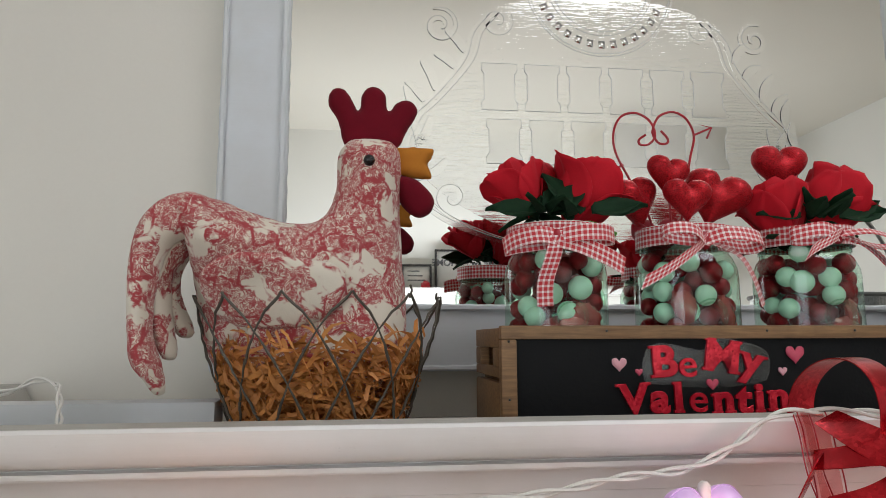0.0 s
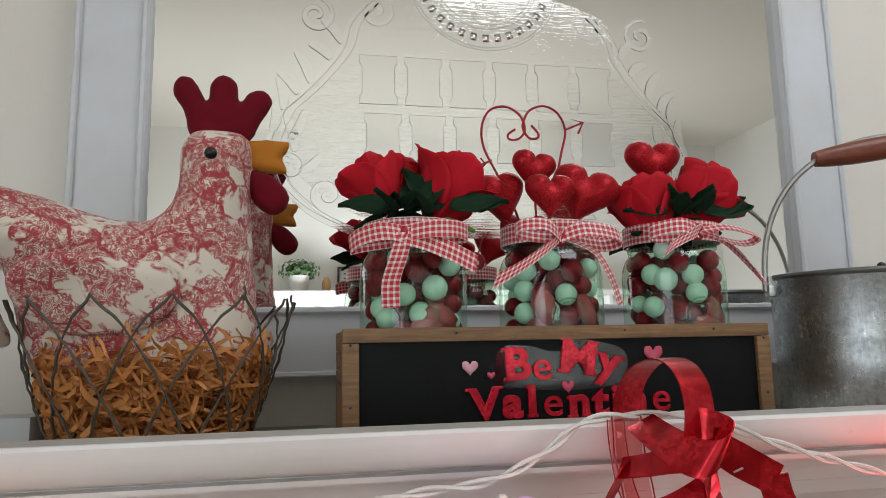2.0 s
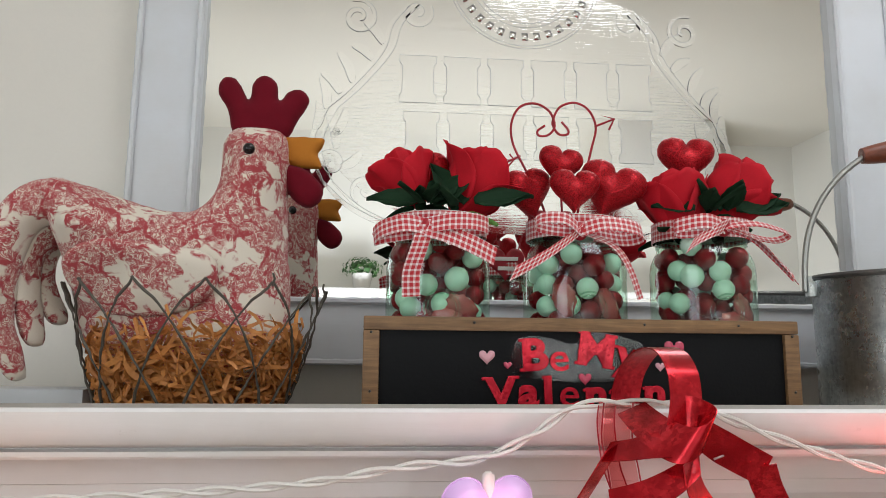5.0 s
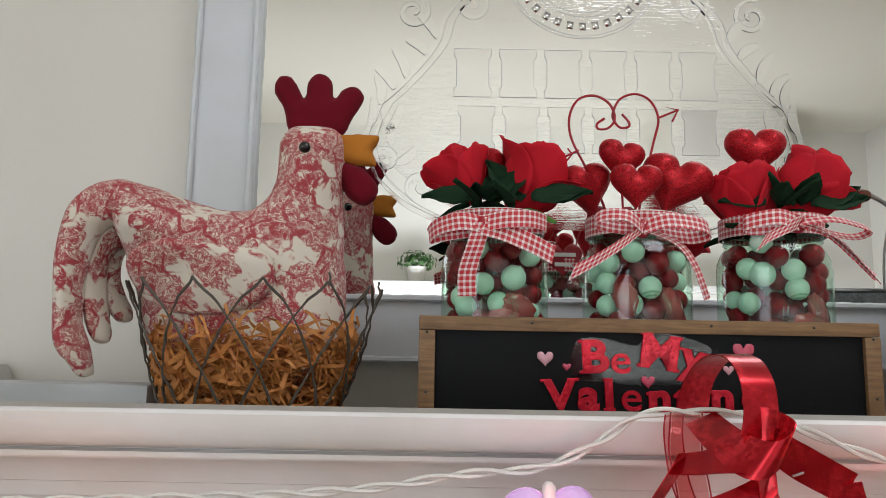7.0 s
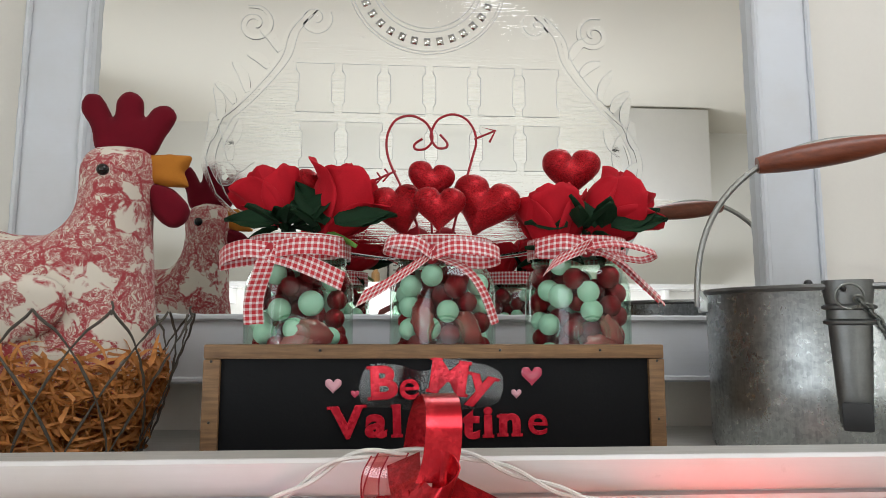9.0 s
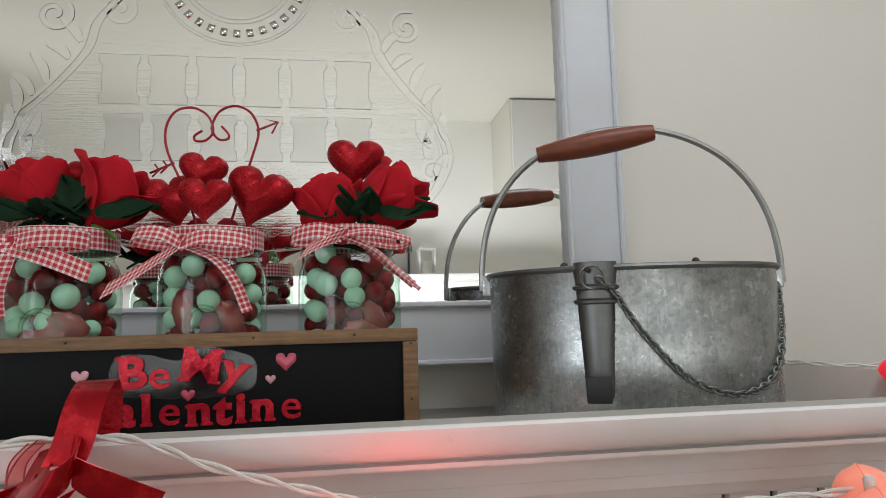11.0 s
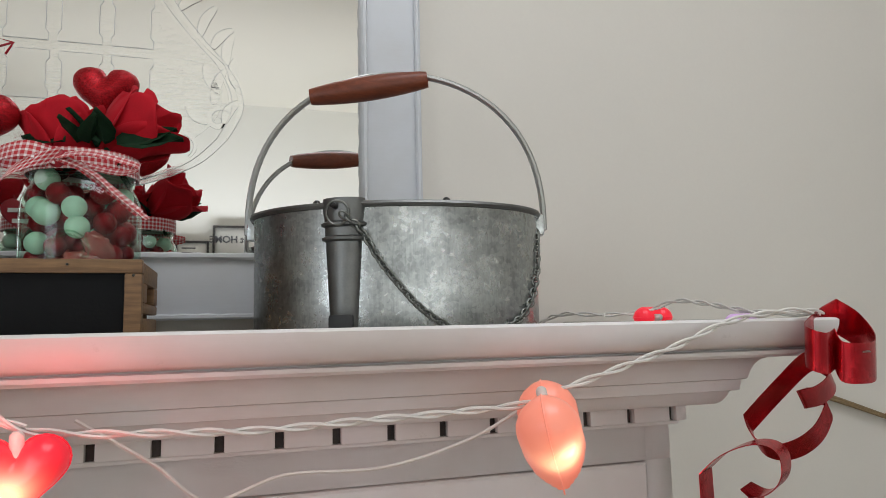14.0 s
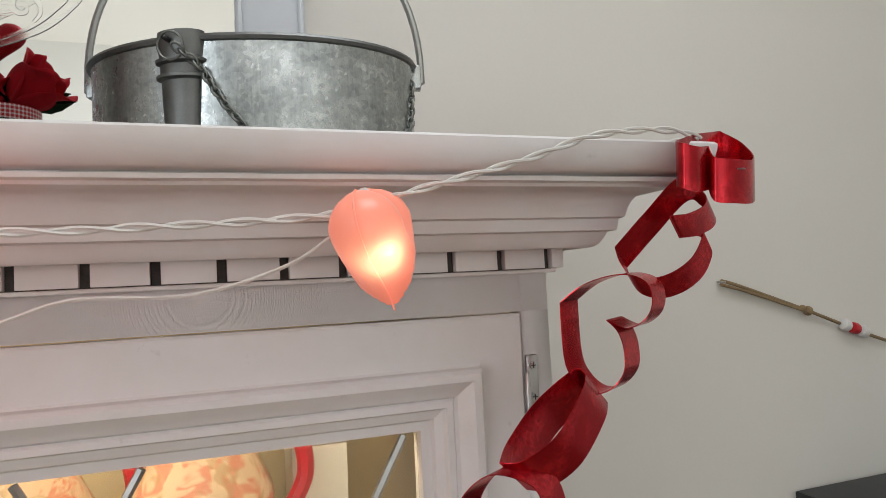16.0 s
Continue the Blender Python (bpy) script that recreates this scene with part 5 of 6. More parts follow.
for u in (-0.075, 0.055):
    v = -PB * math.sqrt(max(0, 1 - (u / PA) ** 2)) * 0.9
    part("rivet", sphere(0.0042, pp(u, v, PZ + 0.004), 10, 7), M_BLACKW, pail)
# chain from clip to ear
A = FMX @ Vector((0.006, -0.016, 0.128))
links = []
for f, drop in ((0.03, 0.10), (0.10, 0.30), (0.17, 0.47), (0.33, 0.78), (0.49, 0.95), (0.66, 1.0), (0.82, 0.92), (0.92, 0.74), (0.975, 0.45), (0.99, 0.15), (0.995, 0.0)):
    u = fu + 0.012 + (PA - fu - 0.012) * f
    v = -PB * math.sqrt(max(0.0, 1 - (u / PA) ** 2)) - 0.0045
    links.append(pp(u, v, 0.126 - 0.112 * drop))
ln = smooth_path([A] + links, 10)
total = sum((ln[i + 1] - ln[i]).length for i in range(len(ln) - 1))
count = int(total / 0.0070)
pos, step, run = [], total / count, 0.0
for i in range(len(ln) - 1):
    seg = (ln[i + 1] - ln[i]).length
    while run <= seg and seg > 0:
        pos.append((ln[i].lerp(ln[i + 1], run / seg), (ln[i + 1] - ln[i]).normalized()))
        run += step
    run -= seg
link_bm = tube([(0.0056 * math.cos(a), 0.0035 * math.sin(a), 0) for a in np.linspace(0, 2 * math.pi, 10, endpoint=False)], 0.0013, 5, True)
link_me = bpy.data.meshes.new("chain_link")
link_bm.to_mesh(link_me)
link_bm.free()
link_me.polygons.foreach_set("use_smooth", [True] * len(link_me.polygons))
link_me.materials.append(M_CHAIN)
for i, (p, d) in enumerate(pos):
    ob = new("chain_link", link_me)
    ob.parent = pail
    q = d.to_track_quat("X", "Z").to_matrix().to_4x4()
    ob.matrix_basis = Matrix.Translation(p - BASE[pail.name]) @ q @ pose(0, 0, 0, 45 if i % 2 else -45)

# ---- foil ribbon heart chains ----
def ribbon_loop(name, pts, width, parent, closed=True, label="", material=None, y=0.5, n=7):
    dx = 0.008 if parent.name.startswith("heart_chain") else 0.0
    path = smooth_path([(p[0] + dx, p[2] if len(p) > 2 else y, p[1]) for p in pts], n, closed)
    return part(name, strip(path, width, 0.00035, closed), material or M_RIB, parent, label)


chain = thing("heart_chain", (0.96, 0.52, 1.29), "garland of red foil ribbon hearts hanging from the crown corner", "garland", "ribbon garlands")
W2, W3 = (0.017, 0.010, -0.0165), (0.023, 0.014, 0.001)


def creased(halves, w, label=""):
    """A heart of one ribbon, folded sharply at its point and its notch; the halves run from the notch to the point along one edge."""
    a, b = (smooth_path(h, 7) for h in halves)
    path = [p + Vector(w) / 2 for p in a + b[::-1][1:-1]]
    return part("ribbon_heart", strip(path, w, 0.00035, True), M_RIB, chain, label, angle=28)


creased(([(0.968, 0.492, 1.281), (0.949, 0.482, 1.278), (0.937, 0.484, 1.281), (0.945, 0.499, 1.286), (0.982, 0.520, 1.297), (1.010, 0.535, 1.303), (1.030, 0.545, 1.307)],
         [(0.968, 0.492, 1.281), (0.966, 0.484, 1.271), (0.980, 0.480, 1.269), (1.004, 0.487, 1.270), (1.026, 0.507, 1.279), (1.036, 0.530, 1.295), (1.030, 0.545, 1.307)]), (0.0005, 0.003, -0.033))
creased(([(0.941, 0.509, 1.230), (0.962, 0.512, 1.232), (0.983, 0.518, 1.239), (0.989, 0.522, 1.248), (0.975, 0.520, 1.256), (0.956, 0.515, 1.260), (0.934, 0.528, 1.235), (0.911, 0.538, 1.209)],
         [(0.941, 0.509, 1.230), (0.966, 0.515, 1.231), (0.983, 0.522, 1.221), (0.984, 0.526, 1.210), (0.975, 0.528, 1.197), (0.958, 0.530, 1.187), (0.939, 0.533, 1.183), (0.923, 0.536, 1.187), (0.915, 0.538, 1.197), (0.911, 0.538, 1.209)]), W2)
creased(([(0.885, 0.517, 1.154), (0.901, 0.515, 1.147), (0.917, 0.515, 1.152), (0.925, 0.515, 1.163), (0.925, 0.517, 1.177), (0.916, 0.520, 1.185), (0.896, 0.520, 1.187), (0.868, 0.518, 1.181), (0.847, 0.517, 1.169)],
         [(0.885, 0.517, 1.154), (0.893, 0.515, 1.145), (0.896, 0.513, 1.131), (0.893, 0.511, 1.115), (0.879, 0.510, 1.104), (0.863, 0.510, 1.104), (0.851, 0.512, 1.115), (0.846, 0.514, 1.131), (0.847, 0.517, 1.169)]), W3)
creased(([(0.857, 0.505, 1.118), (0.847, 0.495, 1.108), (0.822, 0.488, 1.083), (0.796, 0.488, 1.070), (0.783, 0.495, 1.069)],
         [(0.857, 0.505, 1.118), (0.855, 0.518, 1.120), (0.824, 0.518, 1.101), (0.796, 0.508, 1.079), (0.783, 0.495, 1.069)]), (0.0245, 0.012, -0.024))
ribbon_loop("ribbon_heart", [(0.795, 1.060), (0.772, 1.066), (0.752, 1.052), (0.745, 1.025), (0.752, 0.985), (0.775, 0.955), (0.800, 0.985), (0.812, 1.020), (0.808, 1.048)], W3, chain, y=0.490)
ribbon_loop("staple", [(0.975, 1.262, 0.481), (0.983, 1.262, 0.481)], (0.0006, 0.002, 0.0012), chain, False, "thin steel staple", M_STEEL)

mid_r = thing("heart_garland", (0.19, 0.49, 1.292), "red foil and organza ribbon garland looped over the cabinet edge", "garland", "ribbon garlands")


def run(name, pts, width, label=""):
    """A length of ribbon; width: a vector, or two or more between which it turns."""
    if isinstance(width, list):
        ws = [Vector(q) for q in width]

        def turned(t):
            i = min(len(ws) - 2, int(t * (len(ws) - 1)))
            return tuple(ws[i].lerp(ws[i + 1], t * (len(ws) - 1) - i))
        width = turned
    return part(name, strip(smooth_path(pts, 8), width, 0.00035), M_RIB, mid_r, label)


run("ribbon_arch", [(0.184, 0.541, 1.284), (0.186, 0.541, 1.300), (0.188, 0.535, 1.313), (0.191, 0.522, 1.324), (0.194, 0.505, 1.329), (0.196, 0.488, 1.326), (0.196, 0.475, 1.316), (0.195, 0.469, 1.304), (0.193, 0.466, 1.294), (0.190, 0.464, 1.286)], [(0.0215, 0.002, 0.002), (0.0205, 0.004, 0.0), (0.0205, 0.004, -0.001)])
run("ribbon_heart", [(0.174, 0.500, 1.292), (0.175, 0.478, 1.2855), (0.178, 0.460, 1.280), (0.184, 0.449, 1.2775), (0.192, 0.446, 1.280), (0.199, 0.450, 1.286), (0.197, 0.462, 1.291), (0.190, 0.468, 1.293)], [(0.019, 0.004, 0.007), (0.016, -0.002, 0.014), (0.012, -0.004, 0.021), (0.006, -0.003, 0.022), (0.002, 0.006, 0.019)])
run("ribbon_strand", [(0.196, 0.460, 1.284), (0.206, 0.461, 1.2775), (0.219, 0.463, 1.2705), (0.239, 0.467, 1.2605)], [(0.001, -0.006, 0.018), (0.006, -0.004, 0.018), (0.009, -0.002, 0.016)])
run("ribbon_strand", [(0.236, 0.466, 1.263), (0.240, 0.468, 1.252), (0.247, 0.470, 1.238), (0.255, 0.475, 1.219), (0.259, 0.480, 1.195)], [(0.0165, -0.004, 0.004), (0.0165, -0.003, 0.003)])
run("ribbon_strand", [(0.177, 0.458, 1.2765), (0.170, 0.465, 1.2745), (0.163, 0.473, 1.2715), (0.152, 0.484, 1.2685)], [(-0.001, 0.014, 0.012), (0.004, 0.014, 0.010), (0.010, 0.012, 0.009)])
run("ribbon_strand", [(0.157, 0.482, 1.2725), (0.149, 0.482, 1.2605), (0.140, 0.480, 1.2485), (0.128, 0.480, 1.231), (0.117, 0.481, 1.210)], [(0.0145, 0.012, 0.004), (0.015, 0.010, 0.006)])
run("ribbon_strand", [(0.195, 0.455, 1.268), (0.181, 0.450, 1.260), (0.163, 0.452, 1.2505), (0.146, 0.460, 1.2435)], [(0.006, 0.014, 0.012), (0.002, 0.012, 0.015)])
run("ribbon_strand", [(0.188, 0.453, 1.269), (0.190, 0.450, 1.254), (0.201, 0.455, 1.238), (0.214, 0.465, 1.217)], [(0.012, 0.012, 0.004), (0.017, 0.010, 0.004)])
part("staple", tube([(0.199, 0.4465, 1.2705), (0.204, 0.4455, 1.2725)], 0.0006, 5), M_STEEL, mid_r, "thin steel staple")
M_ORG = thin_glass("red_organza", (0.93, 0.50, 0.50), 0.03)
for pts, w in (([(0.168, 0.506, 1.2945), (0.163, 0.494, 1.286), (0.160, 0.487, 1.274), (0.163, 0.486, 1.257), (0.166, 0.488, 1.236), (0.167, 0.490, 1.205)], 0.0088), ([(0.160, 0.504, 1.293), (0.155, 0.492, 1.282), (0.157, 0.490, 1.260), (0.164, 0.490, 1.236), (0.163, 0.492, 1.205)], 0.005)):
    path = smooth_path(pts, 8)
    tail = part("organza_tail", grid_bm([[p + Vector((-w, -w * 0.2, 0)), p + Vector((0, 0.001, 0)), p + Vector((w, w * 0.15, 0))] for p in path]), M_ORG, mid_r, "sheer red organza ribbon")
    for sd in (-1, 1):
        part("hem", tube([p + Vector((sd * w, -sd * w * 0.17, 0)) for p in path], 0.0005, 5), M_REDW, tail, "woven red hem")


# ---- string of heart lights ----
lights = thing("light_string", (0.3, 0.50, 1.26), "white twisted-cord string of heart-shaped lights along the cabinet crown", "string lights")


def cord(pts, twist=0.0018, r=0.0013, turns=55, strands=2):
    path = smooth_path(pts, 14)
    run = [0.0]
    for a, b in zip(path, path[1:]):
        run.append(run[-1] + (b - a).length)
    for s in range(strands):
        pts2 = []
        for i, p in enumerate(path):
            d = (path[min(i + 1, len(path) - 1)] - path[max(0, i - 1)]).normalized()
            u = d.orthogonal().normalized()
            v = d.cross(u)
            a = turns * 2 * math.pi * run[i] + s * 2 * math.pi / strands
            pts2.append(p + (u * math.cos(a) + v * math.sin(a)) * twist)
        part("cord", tube(pts2, r, 6), M_CORD, lights)


cord([(-0.55, 0.50, 1.235), (-0.30, 0.497, 1.238), (-0.13, 0.497, 1.243), (-0.026, 0.497, 1.249), (0.034, 0.498, 1.258), (0.081, 0.502, 1.262), (0.112, 0.500, 1.276), (0.140, 0.503, 1.2925), (0.175, 0.508, 1.2945), (0.214, 0.503, 1.2925), (0.263, 0.496, 1.275), (0.305, 0.496, 1.262), (0.340, 0.497, 1.252), (0.380, 0.502, 1.236)], turns=17)
cord([(0.360, 0.500, 1.248), (0.385, 0.502, 1.234), (0.464, 0.505, 1.228), (0.520, 0.508, 1.226), (0.580, 0.508, 1.228), (0.640, 0.505, 1.230), (0.690, 0.497, 1.234), (0.720, 0.495, 1.243), (0.772, 0.497, 1.257), (0.822, 0.500, 1.271), (0.872, 0.503, 1.288), (0.920, 0.506, 1.295), (0.955, 0.510, 1.296), (0.985, 0.52, 1.294)], turns=17)
cord([(0.40, 0.530, 1.236), (0.445, 0.535, 1.205), (0.480, 0.545, 1.176), (0.530, 0.550, 1.188), (0.600, 0.548, 1.188), (0.660, 0.535, 1.205), (0.692, 0.510, 1.228)], 0.0, 0.0014, 1, 1)
cord([(0.985, 0.52, 1.294), (0.972, 0.55, 1.2945), (0.966, 0.59, 1.298), (0.968, 0.65, 1.307), (0.963, 0.695, 1.311), (0.942, 0.727, 1.300), (0.905, 0.76, 1.298), (0.880, 0.80, 1.300), (0.872, 0.85, 1.290), (0.868, 0.90, 1.262), (0.860, 0.93, 1.246)], turns=17)
cord([(-0.55, 0.70, 1.30), (-0.46, 0.70, 1.296), (-0.418, 0.70, 1.300), (-0.397, 0.70, 1.309), (-0.380, 0.70, 1.305), (-0.368, 0.68, 1.292), (-0.350, 0.64, 1.274), (-0.33, 0.60, 1.272)], turns=17)


M_SALMON2 = glow("peach_bulb", (1.0, 0.35, 0.2), 0.5, (0.8, 0.4, 0.3))


def heart_bulb(x, y, z, size, m, material, label, fil=True):
    """A heart-shaped bulb with its socket; z is the socket's end."""
    mt = Matrix.Translation((x, y, z)) @ m
    b = part("bulb", moved(pillow(heart(size), size * 0.27, size * 0.3, size / 24), mt @ pose(0, 0, -size * 0.36)), material, lights, label)
    part("socket", moved(lathe([(0.0036, -0.010), (0.0040, -0.004), (0.0038, 0.003), (0.002, 0.005)], (0, 0, 0), 14), mt @ pose(0, 0, 0.002)), M_CORD, b, "white plastic lamp socket")
    part("seam", moved(tube([(p[0], 0, p[1]) for p in heart(size * 1.01, 48)], 0.0006, 5, True), mt @ pose(0, 0, -size * 0.36)), material, b)
    return b


heart_bulb(0.083, 0.488, 1.250, 0.056, pose(0, 0, 0, 6, 0, 12), M_LILAC, "frosted lilac heart bulb, softly lit")
heart_bulb(0.380, 0.488, 1.230, 0.054, pose(0, 0, 0, 4, 0, 10), M_REDB, "glowing red heart bulb")
heart_bulb(0.699, 0.484, 1.2400, 0.084, pose(0, 0, 0, 0, -14, 0) @ pose(0, 0, 0, 2, -3, 64), M_SALMON, "glowing salmon-pink heart bulb seen edge on")
heart_bulb(0.955, 0.718, 1.2935, 0.048, pose(0, 0, 0, 90, 0, 0), M_REDB, "glowing red heart bulb lying on the cabinet top")
heart_bulb(0.966, 0.590, 1.2860, 0.036, pose(0, 0, 0, 90, 0, 0), M_LILAC, "lilac heart bulb at the corner")
heart_bulb(-0.215, 0.488, 1.206, 0.056, pose(0, 0, 0, 6, 0, 0), M_SALMON2, "glowing peach heart bulb")
for nm, p, e, c in (("peach_bulb_light", (-0.215, 0.455, 1.200), 0.06, (1, 0.45, 0.3)), ("salmon_bulb_light", (0.706, 0.455, 1.205), 0.09, (1, 0.35, 0.25)), ("red_bulb_light", (0.380, 0.455, 1.218), 0.24, (1, 0.07, 0.06)), ("lilac_bulb_light", (0.083, 0.455, 1.232), 0.07, (1, 0.4, 0.45)), ("red_top_bulb_light", (0.930, 0.82, 1.335), 0.016, (1, 0.1, 0.1))):
    data = bpy.data.lights.new(nm, "POINT")
    data.energy, data.color, data.shadow_soft_size = e, c, 0.015
    new(nm, data).location = p

# ---- twine with beads on the wall ----
tw = thing("bead_twine", (1.41, 0.966, 1.17), "jute twine with red and white wooden beads on the wall", "garland")
TY = 0.968
part("twine", tube(smooth_path([(1.408, TY, 1.170), (1.45, TY, 1.158), (1.588, TY, 1.111), (1.695, TY, 1.072), (1.80, TY, 1.037), (2.1, TY, 0.95), (2.4, TY, 0.90)]), 0.0028, 6), M_TWINE, tw)
part("twine", tube(smooth_path([(1.404, TY - 0.002, 1.164), (1.45, TY - 0.002, 1.152), (1.52, TY - 0.002, 1.130), (1.588, TY - 0.002, 1.108)]), 0.0025, 6), M_TWINE, tw)
for x, z, r in ((1.588, 1.110, 0.0085), (1.576, 1.115, 0.006)):
    part("twine_knot", sphere(r, (x, TY - 0.003, z), 10, 7), M_TWINE, tw)
for x, mt in ((1.672, M_BEAD), (1.693, M_REDBEAD), (1.714, M_BEAD)):
    z = 1.072 - (x - 1.695) * 0.34
    part("bead", moved(lathe([(0.003, -0.009), (0.0095, -0.0065), (0.011, 0), (0.0095, 0.0065), (0.003, 0.009)], (0, 0, 0), 14), pose(x, TY - 0.004, z, 0, 109, 0)), mt, tw, "painted wooden bead")
part("hook", tube([(1.405, WALL_Y - 0.001, 1.168), (1.405, TY - 0.012, 1.168)], 0.0016, 6), M_SCREW, tw)
# Only a dark grey top is known; the body below is made up.
sc = thing("dark_wall_box", (1.95, 0.90, 0.0), "unidentified dark slate-grey box standing against the wall", "cabinet")
part("case", box(1.55, 2.30, 0.55, 0.965, 0.0, 0.795, 0.006), M_DARK, sc)
part("top", box(1.53, 2.32, 0.53, 0.968, 0.7952, 0.812, 0.004), M_DARK, sc)

# ---- inside the cabinet ----
lampd = bpy.data.lights.new("cabinet_light", "AREA")
lampd.shape, lampd.size, lampd.size_y, lampd.energy, lampd.color = "RECTANGLE", 0.9, 0.05, 3.2, (1.0, 0.80, 0.52)
new("cabinet_light", lampd).matrix_world = pose(0.3, 0.70, 1.18)
for x, y, s in ((0.60, 0.80, 0.10), (0.44, 0.80, 0.10)):
    t = thing("floral_jug", (x, y, 0.88), "cream floral china jug with red rim, on the cabinet shelf", "jug", "jugs in the cabinet")
    part("jug_body", lathe([(0.045, 0.0), (0.062, 0.02), (0.072, 0.07), (0.066, 0.12), (0.052, 0.15), (0.055, 0.175), (0.051, 0.175), (0.048, 0.15), (0.02, 0.02)], (x, y, 0.88), 28), M_FLORAL, t)
    part("handle", tube(smooth_path([(x + 0.05, y, 1.045), (x + 0.088, y, 1.05), (x + 0.10, y, 1.0), (x + 0.07, y, 0.95)]), 0.009, 8), M_REDBEAD, t, "glossy red handle")
b = thing("paper_box", (0.72, 0.86, 0.88), "small white card box on the cabinet shelf", "box")
part("box_body", box(0.69, 0.75, 0.83, 0.90, 0.88, 1.02, 0.002), M_PAPER, b)
part("box_lid", box(0.688, 0.752, 0.828, 0.902, 1.0202, 1.05, 0.002), M_CERAM, b)

# ---- far side of the room, seen in the mirror ----
SZ = 1.665
sh = thing("wall_shelf", (0.6, YB, SZ - 0.035), "glossy white shelf across the room", "shelf", kind="")
part("shelf_board", box(-1.3, 2.3, YB + 0.002, YB + 0.28, SZ - 0.035, SZ, 0.004), mat("gloss_white", (0.8, 0.8, 0.78), 0.08, vary=0.03, coat=0.6), sh)
for x in (-0.9, 0.5, 1.9):
    part("bracket", box(x, x + 0.03, YB + 0.002, YB + 0.2, SZ - 0.13, SZ - 0.0352, 0.003), M_PAPER, sh)


def sign(x0, x1, h, words, label):
    s = thing("framed_sign", ((x0 + x1) / 2, YB + 0.06, SZ), label, "sign")
    part("panel", box(x0 + 0.012, x1 - 0.012, YB + 0.05, YB + 0.058, SZ + 0.012, SZ + h - 0.012), M_PAPER, s)
    for q in ((x0, x0 + 0.014, 0.0, h), (x1 - 0.014, x1, 0.0, h), (x0 + 0.014, x1 - 0.014, 0.0, 0.014), (x0 + 0.014, x1 - 0.014, h - 0.014, h)):
        part("frame", box(q[0], q[1], YB + 0.045, YB + 0.066, SZ + q[2], SZ + q[3], 0.002), M_BLACKW, s, "dark thin frame")
    if words:
        part("lettering", text_bm(words, (x1 - x0) * 0.125, 0.0006, pose((x0 + x1) / 2, YB + 0.0595, SZ + h * 0.60, 90, 0, 180)), M_PRINT, s, "grey printed words", smooth=False)
    return s


sign(0.32, 0.80, 0.27, "HOME sweet HOME", "white framed sign printed HOME sweet HOME on the shelf")
s2 = sign(0.10, 0.30, 0.17, "", "small framed print on the shelf")
for k in range(3):
    part("text_bar", box(0.14, 0.26 - 0.02 * k, YB + 0.0585, YB + 0.0595, SZ + 0.06 + 0.03 * k, SZ + 0.068 + 0.03 * k), M_PRINT, s2, "line of small print")
lan = thing("lantern", (0.90, YB + 0.14, SZ), "white metal lantern with glass sides on the shelf", "lantern")
for dx in (-0.05, 0.05):
    for dy in (-0.05, 0.05):
        part("post", box(0.90 + dx - 0.006, 0.90 + dx + 0.006, YB + 0.14 + dy - 0.006, YB + 0.14 + dy + 0.006, SZ + 0.012, SZ + 0.17), M_PAPER, lan)
part("base", box(0.84, 0.96, YB + 0.08, YB + 0.20, SZ, SZ + 0.012, 0.002), M_PAPER, lan)
part("roof", lathe([(0.085, 0.17), (0.03, 0.20), (0.03, 0.21), (0.002, 0.215)], (0.90, YB + 0.14, SZ), 4, True, (1, 1), math.pi / 4), M_PAPER, lan)
part("candle", lathe([(0.028, 0.012), (0.028, 0.09), (0.002, 0.092)], (0.90, YB + 0.14, SZ), 16), M_CERAM, lan)
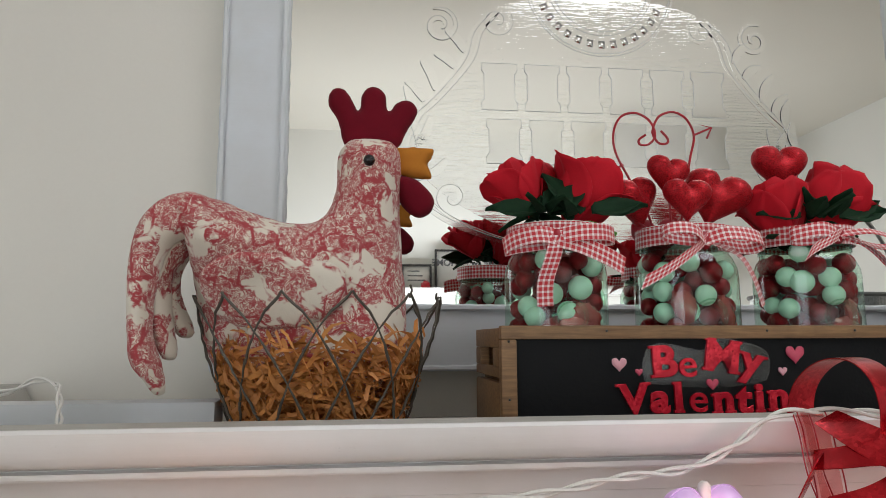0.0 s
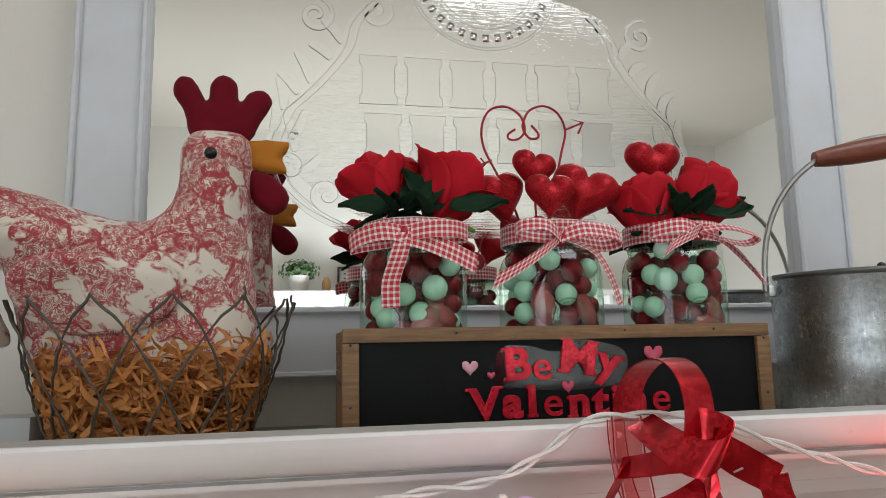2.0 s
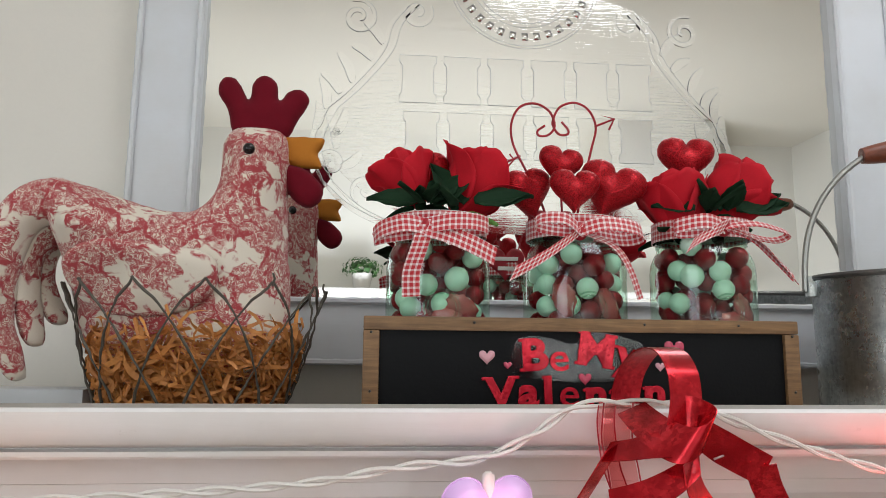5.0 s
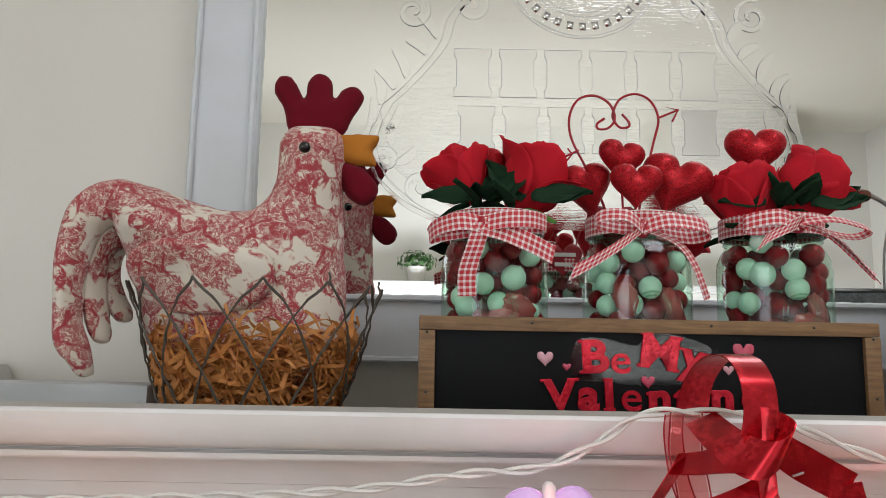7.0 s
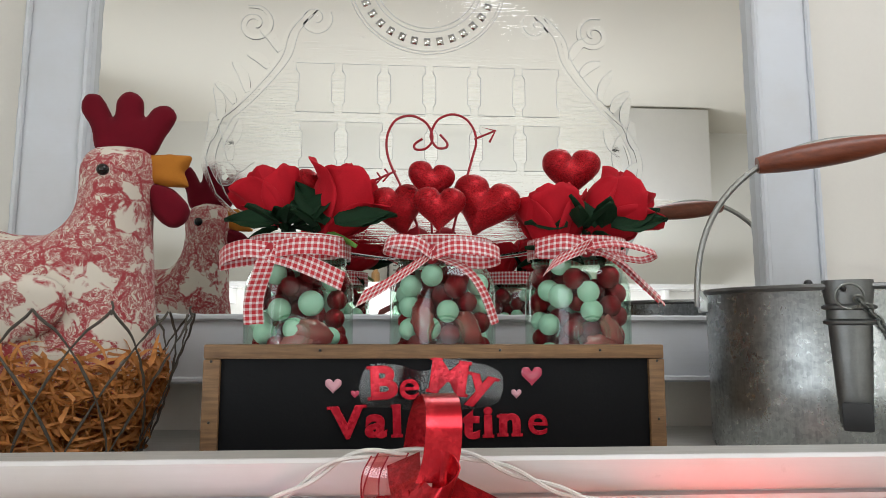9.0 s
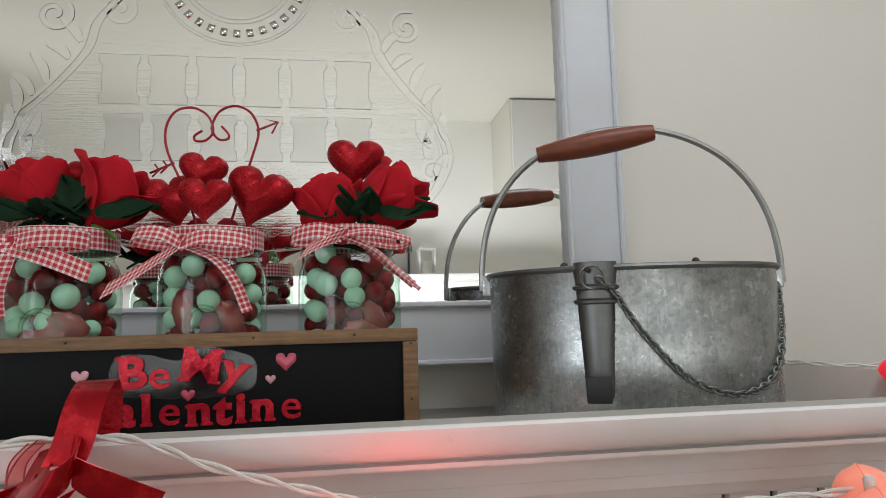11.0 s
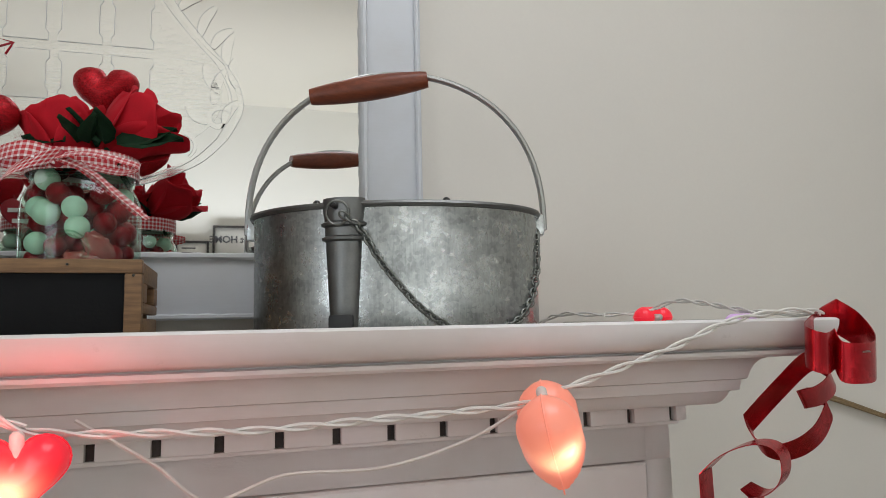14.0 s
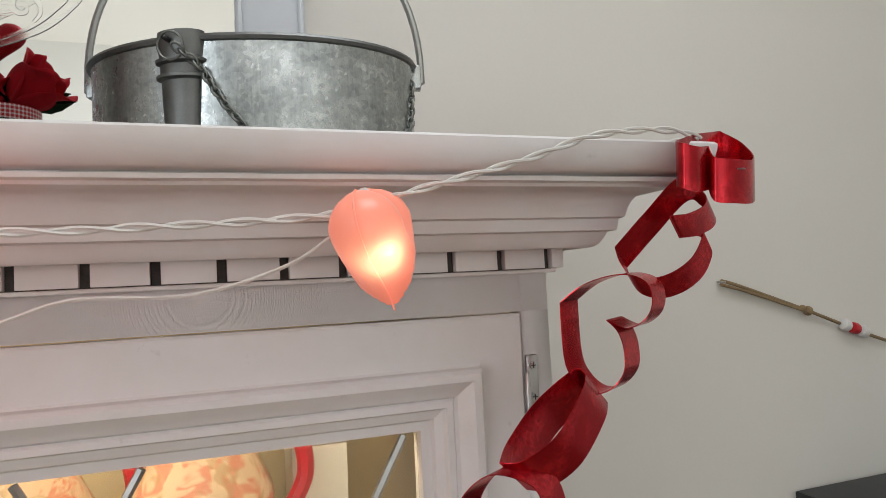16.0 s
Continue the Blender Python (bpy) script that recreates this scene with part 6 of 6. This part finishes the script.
for x, mt, r, h, lb in ((0.46, M_AMBER, 0.025, 0.08, "amber glass candle jar"), (0.57, M_CERAM, 0.03, 0.07, "pale ceramic pot"), (0.68, M_REDBEAD, 0.03, 0.06, "shiny red apple ornament"), (0.03, M_AMBER, 0.028, 0.09, "tan ceramic jug"), (0.25, M_REDBEAD, 0.03, 0.05, "shiny red apple ornament")):
    solo("shelf_pot", lathe([(r * 0.8, 0), (r, h * 0.3), (r * 0.95, h * 0.7), (r * 0.5, h * 0.9), (r * 0.45, h), (r * 0.1, h)], (x, YB + 0.17, SZ), 20), mt, lb + " on the shelf", "pot", "pots on the shelf")
random.seed(21)
for px, red in ((-0.14, False),):
    pl = thing("potted_plant", (px, YB + 0.15, SZ), "bushy green potted plant" + (" with red blossoms" if red else "") + " on the shelf", "plant")
    part("pot", lathe([(0.05, 0), (0.065, 0.09), (0.068, 0.10), (0.058, 0.10), (0.05, 0.03)], (px, YB + 0.15, SZ), 24), M_CERAM, pl)
    bm = bmesh.new()
    bmr = bmesh.new()
    for i in range(260):
        d = Vector((random.gauss(0, 1), random.gauss(0, 1), random.gauss(0.3, 0.8))).normalized()
        c = Vector((px, YB + 0.15, SZ + 0.13)) + Vector((d.x * 0.13, d.y * 0.09, d.z * 0.075)) * random.uniform(0.5, 1.05)
        s, u = random.uniform(0.010, 0.020), d.orthogonal().normalized()
        u.rotate(Matrix.Rotation(random.random() * 6, 3, d))
        v = d.cross(u)
        tgt = bmr if red and i % 9 == 0 else bm
        tgt.faces.new([tgt.verts.new(c + q) for q in (u * s, v * s * 0.6 + d * 0.003, -u * s, -v * s * 0.6 + d * 0.003)])
    part("foliage", bm, M_PLANT, pl)
    if red:
        part("blossoms", bmr, M_ROSE, pl)
    else:
        bmr.free()
# upper cabinet on the far wall
uc = thing("upper_cabinet", (1.75, YB, 2.15), "upper kitchen cabinet on the far wall, sides coloured darker for shade", "cabinet")
# darker beige than the door: shade of the sides put into the colour
part("case", box(1.40, 2.10, YB + 0.002, YB + 0.50, 2.15, 2.745, 0.003), M_CEIL, uc)
part("door", box(1.41, 2.09, YB + 0.5002, YB + 0.52, 2.16, 2.735, 0.004), M_PAPER, uc)
